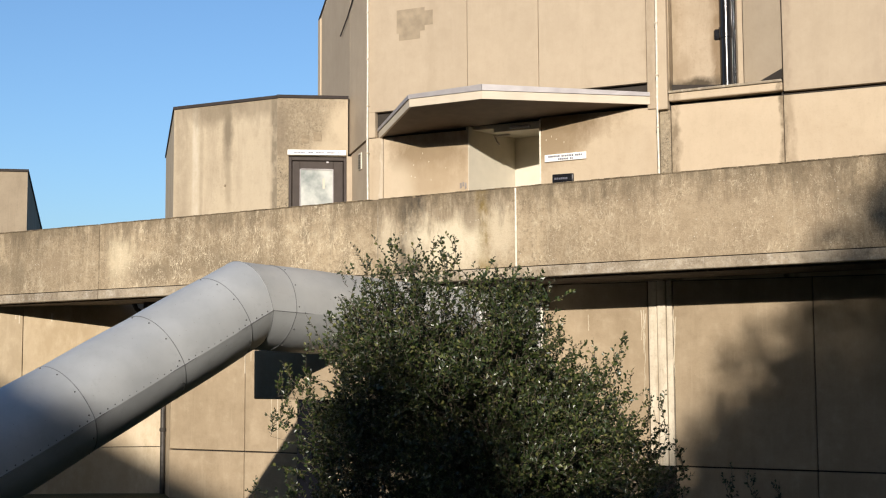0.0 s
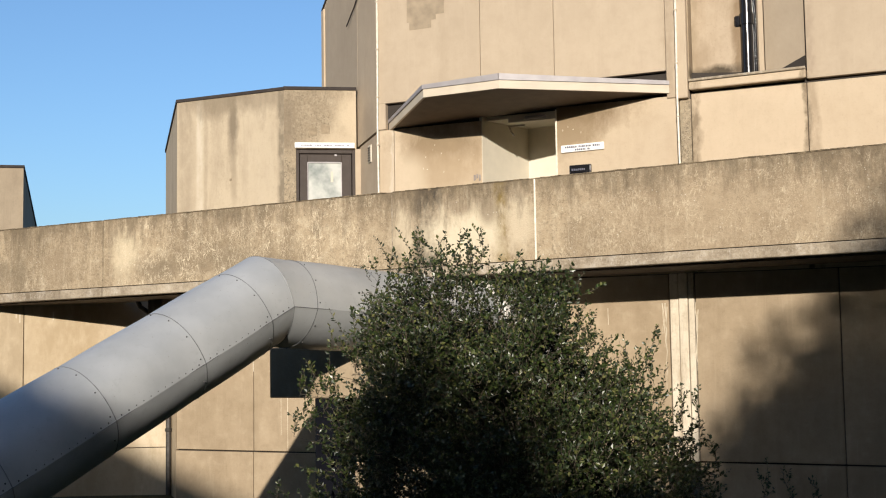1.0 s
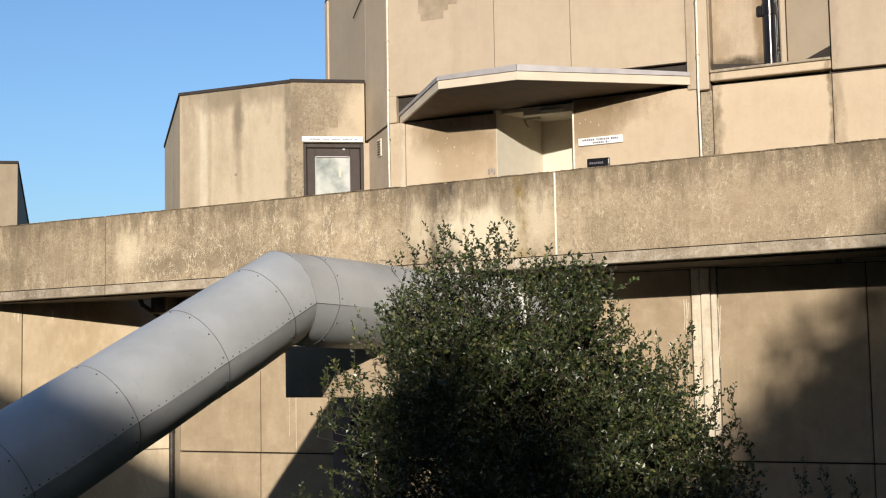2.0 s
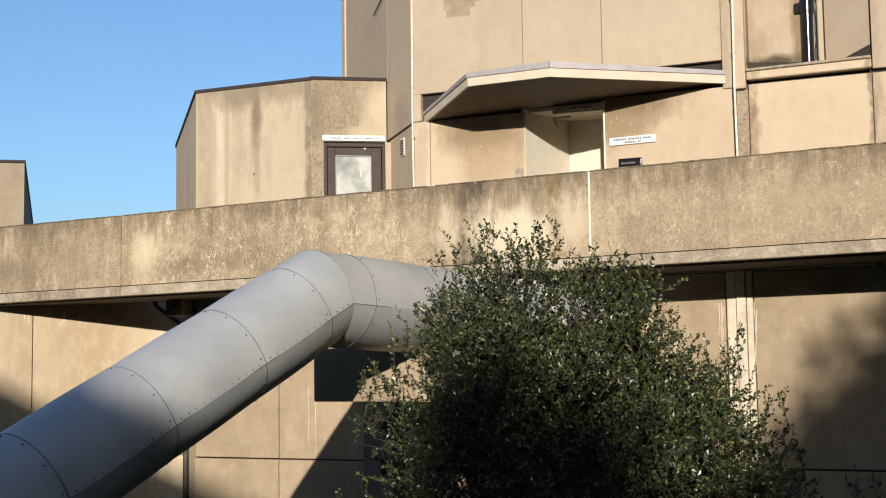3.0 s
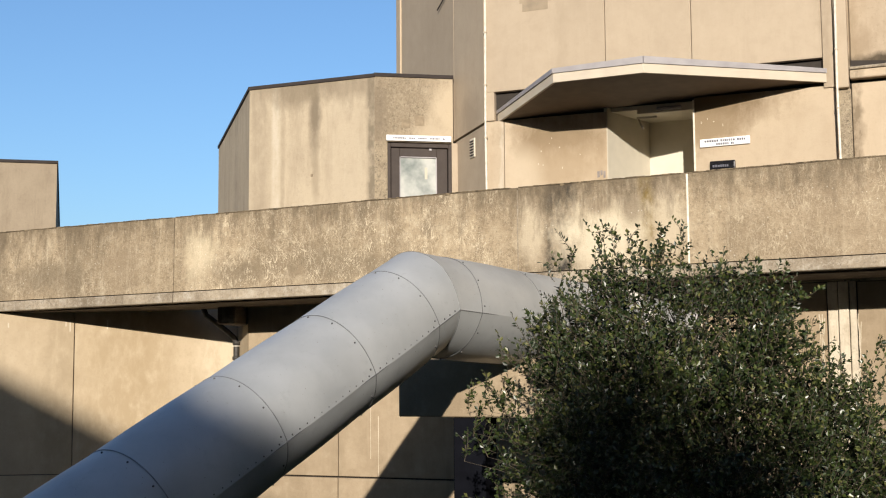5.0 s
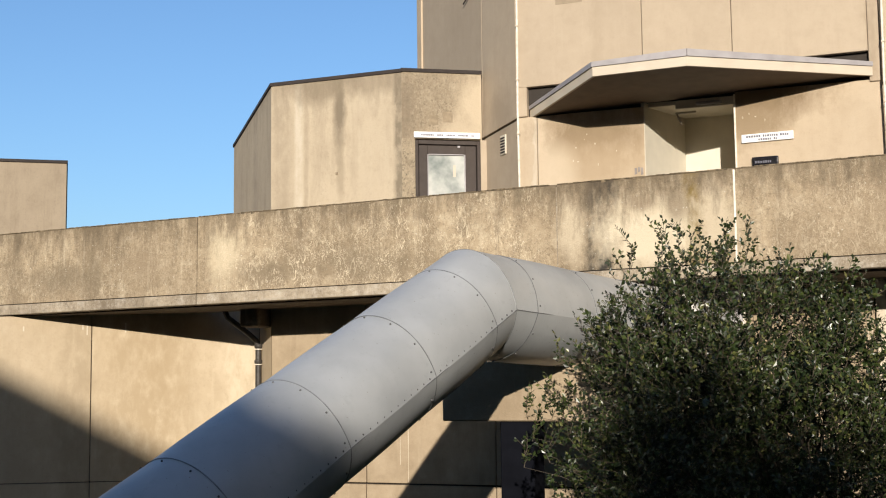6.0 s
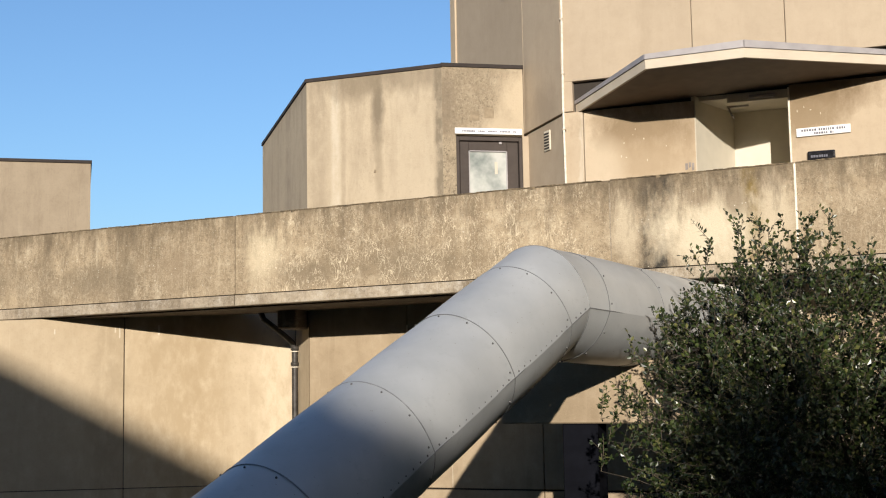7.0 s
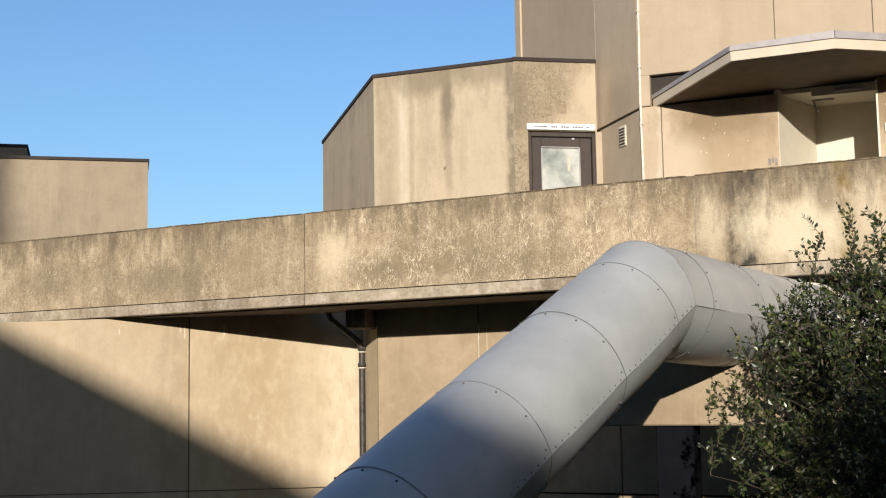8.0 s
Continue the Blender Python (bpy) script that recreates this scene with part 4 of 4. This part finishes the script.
def shrub():
    rng = np.random.default_rng(11)
    ob = thing("shrub", pose(3.2, 13.6, -0.75), "dense dark green evergreen shrub with glossy small leaves", "shrub")
    wood = bmesh.new()
    cen, dr, sz = [], [], []
    across, back = Vector((0.979, -0.203, 0)), Vector((0.203, 0.979, 0))

    def outline(z):
        """Middle and reach of the crown at a height over the shrub's foot."""
        hs = (0.0, 0.74, 1.13, 1.51, 1.89, 2.27, 2.5, 2.77, 3.15, 3.35, 3.6)
        mx = float(np.interp(z, hs, (0.2, 0.12, 0.12, -0.06, -0.36, -0.54, -0.50, -0.26, -0.42, -0.55, -0.6)))
        r = float(np.interp(z, hs, (2.5, 2.45, 2.15, 1.9, 1.85, 1.56, 1.36, 1.05, 0.72, 0.25, 0.05)))
        return mx, r

    def place(z, ang, k):
        mx, r = outline(z)
        return across * (mx + math.cos(ang) * k * r) + back * (math.sin(ang) * k * r * 0.85) + Vector((0, 0, z))

    def twig(p, w, ln, per_metre, size):
        bend = Vector(rng.normal(size=3)) * 0.12 * ln
        mid, tip = p + w * ln * 0.5 + bend, p + w * ln
        tube([p, mid, tip], [0.004, 0.003, 0.0015], 3, wood, False)
        m = max(4, int(ln * per_metre))
        for i in range(m):
            u = (i + 1) / m
            q = p.lerp(mid, u * 2) if u < 0.5 else mid.lerp(tip, u * 2 - 1)
            off = Vector(rng.normal(size=3))
            off = (off - w * off.dot(w)).normalized()
            cen.append(q)
            dr.append(w * (0.55 + 0.5 * (u > 0.9)) + off * 0.8)
            sz.append(size * rng.uniform(0.65, 1.25) * (0.8 if u > 0.93 else 1.0))

    def bough(root, tip, thick):
        mid = root.lerp(tip, 0.5) + Vector(((root.x - tip.x) * 0.22, (root.y - tip.y) * 0.22, 0.12 * tip.z))
        pts = [root.lerp(mid, q / 5).lerp(mid.lerp(tip, q / 5), q / 5) for q in range(6)]
        tube(pts, [thick * f for f in (1.0, 0.8, 0.62, 0.45, 0.3, 0.16)], 5, wood, False)
        return pts

    def cluster(c, ang, spread, count, lift):
        out = Vector((math.cos(ang) * across.x + math.sin(ang) * back.x, math.cos(ang) * across.y + math.sin(ang) * back.y, 0.0))
        for i in range(count):
            w = (out * 0.45 + Vector((0, 0, lift)) + Vector(rng.normal(size=3)) * 0.48).normalized()
            p = c + Vector(rng.normal(size=3)) * spread * 0.42
            twig(p, w, rng.uniform(0.18, 0.40), 64, 0.050)

    n = 0
    while n < 255:  # leafy clusters at the ends of the boughs, with gaps between them
        z = rng.uniform(0.35, 3.15)
        if rng.uniform() > outline(z)[1] / 2.3 * (0.6 if z > 2.6 else 1.0):
            continue
        ang, k = rng.uniform(0, 2 * math.pi), rng.uniform(0.08, 0.84) ** 0.5
        c = place(z, ang, k * (1.0 + 0.16 * noise.noise((math.cos(ang) * 2, math.sin(ang) * 2, z * 1.7))))
        root = Vector((0.25 + rng.uniform(-0.25, 0.25), rng.uniform(-0.2, 0.2), 0.0)) if n % 3 == 0 else place(max(0.3, z - rng.uniform(0.4, 0.8)), ang, k * 0.45)
        bough(root, c, 0.024 if n % 3 == 0 else 0.011)
        cluster(c, ang, rng.uniform(0.22, 0.36), int(rng.uniform(13, 22)), 0.45 + 0.12 * z)
        n += 1
    for i in range(1500):  # inner twigs
        z = rng.uniform(0.1, 2.5)
        w = Vector(rng.normal(size=3) + np.array((0, 0, 0.7))).normalized()
        twig(place(z, rng.uniform(0, 2 * math.pi), rng.uniform(0.05, 0.7)), w, rng.uniform(0.15, 0.3), 60, 0.05)
    for i in range(85):  # long shoots that stand out of the sides
        z, ang = rng.uniform(0.9, 3.2), rng.uniform(0, 2 * math.pi)
        p = place(z, ang, 0.86)
        w = (across * math.cos(ang) * 0.55 + back * math.sin(ang) * 0.55 + Vector((0, 0, 0.85)) + Vector(rng.normal(size=3)) * 0.2).normalized()
        twig(p, w, rng.uniform(0.25, 0.42), 52, 0.05)
    def shoot(u, v, z, ln):
        """One tall upright shoot with short side twigs."""
        p = across * u + back * v + Vector((0, 0, z))
        w = (Vector((0, 0, 1)) + across * rng.normal() * 0.16 + back * rng.normal() * 0.16).normalized()
        bough(place(max(0.2, z - 0.7), 0.0 if u > 0 else math.pi, 0.5), p, 0.009)
        twig(p, w, ln, 48, 0.052)
        for i in range(5):
            q = p + w * ln * rng.uniform(-0.2, 0.75)
            twig(q, (w + Vector(rng.normal(size=3)) * 0.55).normalized(), rng.uniform(0.10, 0.2), 50, 0.05)

    for u, v, z, ln in ((-1.42, 0.0, 2.95, 0.42), (-1.25, 0.25, 3.1, 0.36), (-1.05, -0.1, 3.2, 0.48), (-0.96, 0.2, 3.25, 0.45), (-0.82, -0.2, 3.25, 0.36), (-0.66, 0.1, 3.3, 0.3), (-0.52, -0.2, 3.2, 0.42),
                        (-0.36, 0.15, 3.15, 0.52), (-0.28, -0.1, 3.2, 0.46), (-0.1, 0.1, 3.0, 0.38), (0.12, -0.1, 2.75, 0.3), (0.46, 0.1, 2.75, 0.42), (0.56, -0.2, 2.8, 0.44), (0.78, 0.1, 2.5, 0.4), (0.9, -0.1, 2.35, 0.36)):
        shoot(u, v, z, ln)  # along the crown's top
    for u, v, z, ln in ((1.38, 0.2, 2.05, 0.46), (1.5, -0.1, 2.1, 0.5), (1.62, 0.1, 1.95, 0.4), (1.32, -0.2, 1.95, 0.4), (1.9, 0.1, 1.5, 0.42), (2.05, -0.15, 1.45, 0.42), (2.3, 0.1, 1.0, 0.4), (2.75, 0.0, 0.72, 0.42), (3.1, 0.1, 0.66, 0.36), (3.3, -0.1, 0.6, 0.34),
                        (-2.5, 0.0, 0.7, 0.3), (-2.05, 0.0, 1.9, 0.34), (-2.2, 0.1, 1.7, 0.34), (-1.85, -0.1, 2.1, 0.36), (-2.3, 0.0, 1.45, 0.3), (-2.1, -0.2, 1.5, 0.34), (-2.25, 0.2, 1.9, 0.3), (-1.95, 0.2, 1.75, 0.36)):
        shoot(u, v, z, ln)  # out of its two sides
    part("branchwork", wood, M_BARK, ob, "thin brown branches", "stuff")
    leaf_mesh("leaves", np.array(cen), np.array(dr), np.array(sz), rng, M_LEAF, ob, "small glossy oval leaves")


shrub()


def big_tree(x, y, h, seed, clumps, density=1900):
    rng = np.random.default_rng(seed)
    ob = thing("tree", pose(x, y, 0), "leafy tree out of view that casts soft shade", "tree")
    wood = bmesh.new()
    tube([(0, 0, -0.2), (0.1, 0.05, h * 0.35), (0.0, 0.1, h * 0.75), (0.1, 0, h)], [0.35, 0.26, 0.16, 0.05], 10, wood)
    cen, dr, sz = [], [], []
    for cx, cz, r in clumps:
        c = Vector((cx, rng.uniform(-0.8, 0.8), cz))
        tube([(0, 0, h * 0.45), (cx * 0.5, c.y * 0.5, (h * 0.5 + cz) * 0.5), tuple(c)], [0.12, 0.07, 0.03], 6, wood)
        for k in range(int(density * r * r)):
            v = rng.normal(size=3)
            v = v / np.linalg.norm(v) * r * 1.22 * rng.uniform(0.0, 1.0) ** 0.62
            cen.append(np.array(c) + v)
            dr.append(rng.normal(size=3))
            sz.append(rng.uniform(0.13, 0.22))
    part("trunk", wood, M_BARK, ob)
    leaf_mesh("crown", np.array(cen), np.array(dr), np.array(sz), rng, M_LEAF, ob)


# Unseen tree inferred from soft wall shade; some clumps placed to shade the shrub.
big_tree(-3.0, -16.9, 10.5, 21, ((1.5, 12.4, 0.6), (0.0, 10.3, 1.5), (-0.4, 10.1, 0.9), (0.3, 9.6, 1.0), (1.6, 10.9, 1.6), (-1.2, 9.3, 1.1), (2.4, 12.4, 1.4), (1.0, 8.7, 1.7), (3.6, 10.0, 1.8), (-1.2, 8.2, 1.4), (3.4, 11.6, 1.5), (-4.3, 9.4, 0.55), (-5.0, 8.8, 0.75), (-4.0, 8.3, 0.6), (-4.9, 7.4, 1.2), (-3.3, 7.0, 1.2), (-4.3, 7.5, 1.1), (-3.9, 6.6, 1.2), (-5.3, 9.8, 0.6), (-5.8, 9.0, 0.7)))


# Second unseen tree, added so its sparse clumps soften the duct's shade edge.
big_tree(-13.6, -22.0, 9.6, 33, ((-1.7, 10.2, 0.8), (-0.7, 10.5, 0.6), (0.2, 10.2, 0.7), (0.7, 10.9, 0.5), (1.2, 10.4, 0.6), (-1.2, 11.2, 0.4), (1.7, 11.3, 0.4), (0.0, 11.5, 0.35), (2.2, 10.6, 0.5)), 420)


def shade_building():
    """The neighbouring block, whose roofline shades the duct's foot and the base wall."""
    ob = thing("unseen_block", None, "tall block out of view, coloured dark to cut bounce", "building")
    p, q = Vector((-22.98, -8.0)), Vector((-14.72, -49.6))
    pts = [tuple(p), tuple(q), (-40, -52), (-46, -8)]
    part("wall", prism(pts, -0.3, 15.46), M_UNSEEN, ob)
    part("roof", prism([tuple(p), tuple(q), (-40, -52), (-46, -8)], 15.46, 15.5), M_ROOF, ob)


shade_building()


# Blocks out of view, added only to cut sky light on the walls.
def unseen_block(pts, top, label):
    ob = thing("unseen_block", None, label, "building", "court blocks")
    part("wall", prism(pts, -0.3, top), M_UNSEEN, ob)
    part("roof", prism(pts, top, top + 0.05), M_ROOF, ob)


unseen_block([(16, -26), (30, -30), (36, 4), (22, 4)], 38.0, "tall unseen block added to cut sky light")
unseen_block([(-5.0, -62), (34, -62), (34, -38), (-5.0, -38)], 50.0, "very tall unseen block added to hide bright low sky")
unseen_block([(-75, -60), (-48, -60), (-48, 6), (-75, 6)], 50.0, "very tall unseen slab added to dim the fill light")


# Added block out of view; hides the low sky glow and shades the grass.
def low_blocker():
    ob = thing("low_unseen_block", None, "long low unseen block added to hide the sky glow", "building")
    part("wall", block(-17, 15, -36, -25.5, -0.3, 11.5), M_UNSEEN, ob)
    part("roof", block(-17, 15, -36, -25.5, 11.5, 11.55), M_ROOF, ob)


low_blocker()
# Added tower out of view: cuts sky light, its corner shades the far block.
unseen_block([(-47, -47.3), (-31, -47.3), (-31, -10), (-47, -10)], 50.0, "tall unseen tower added to cut sky light")
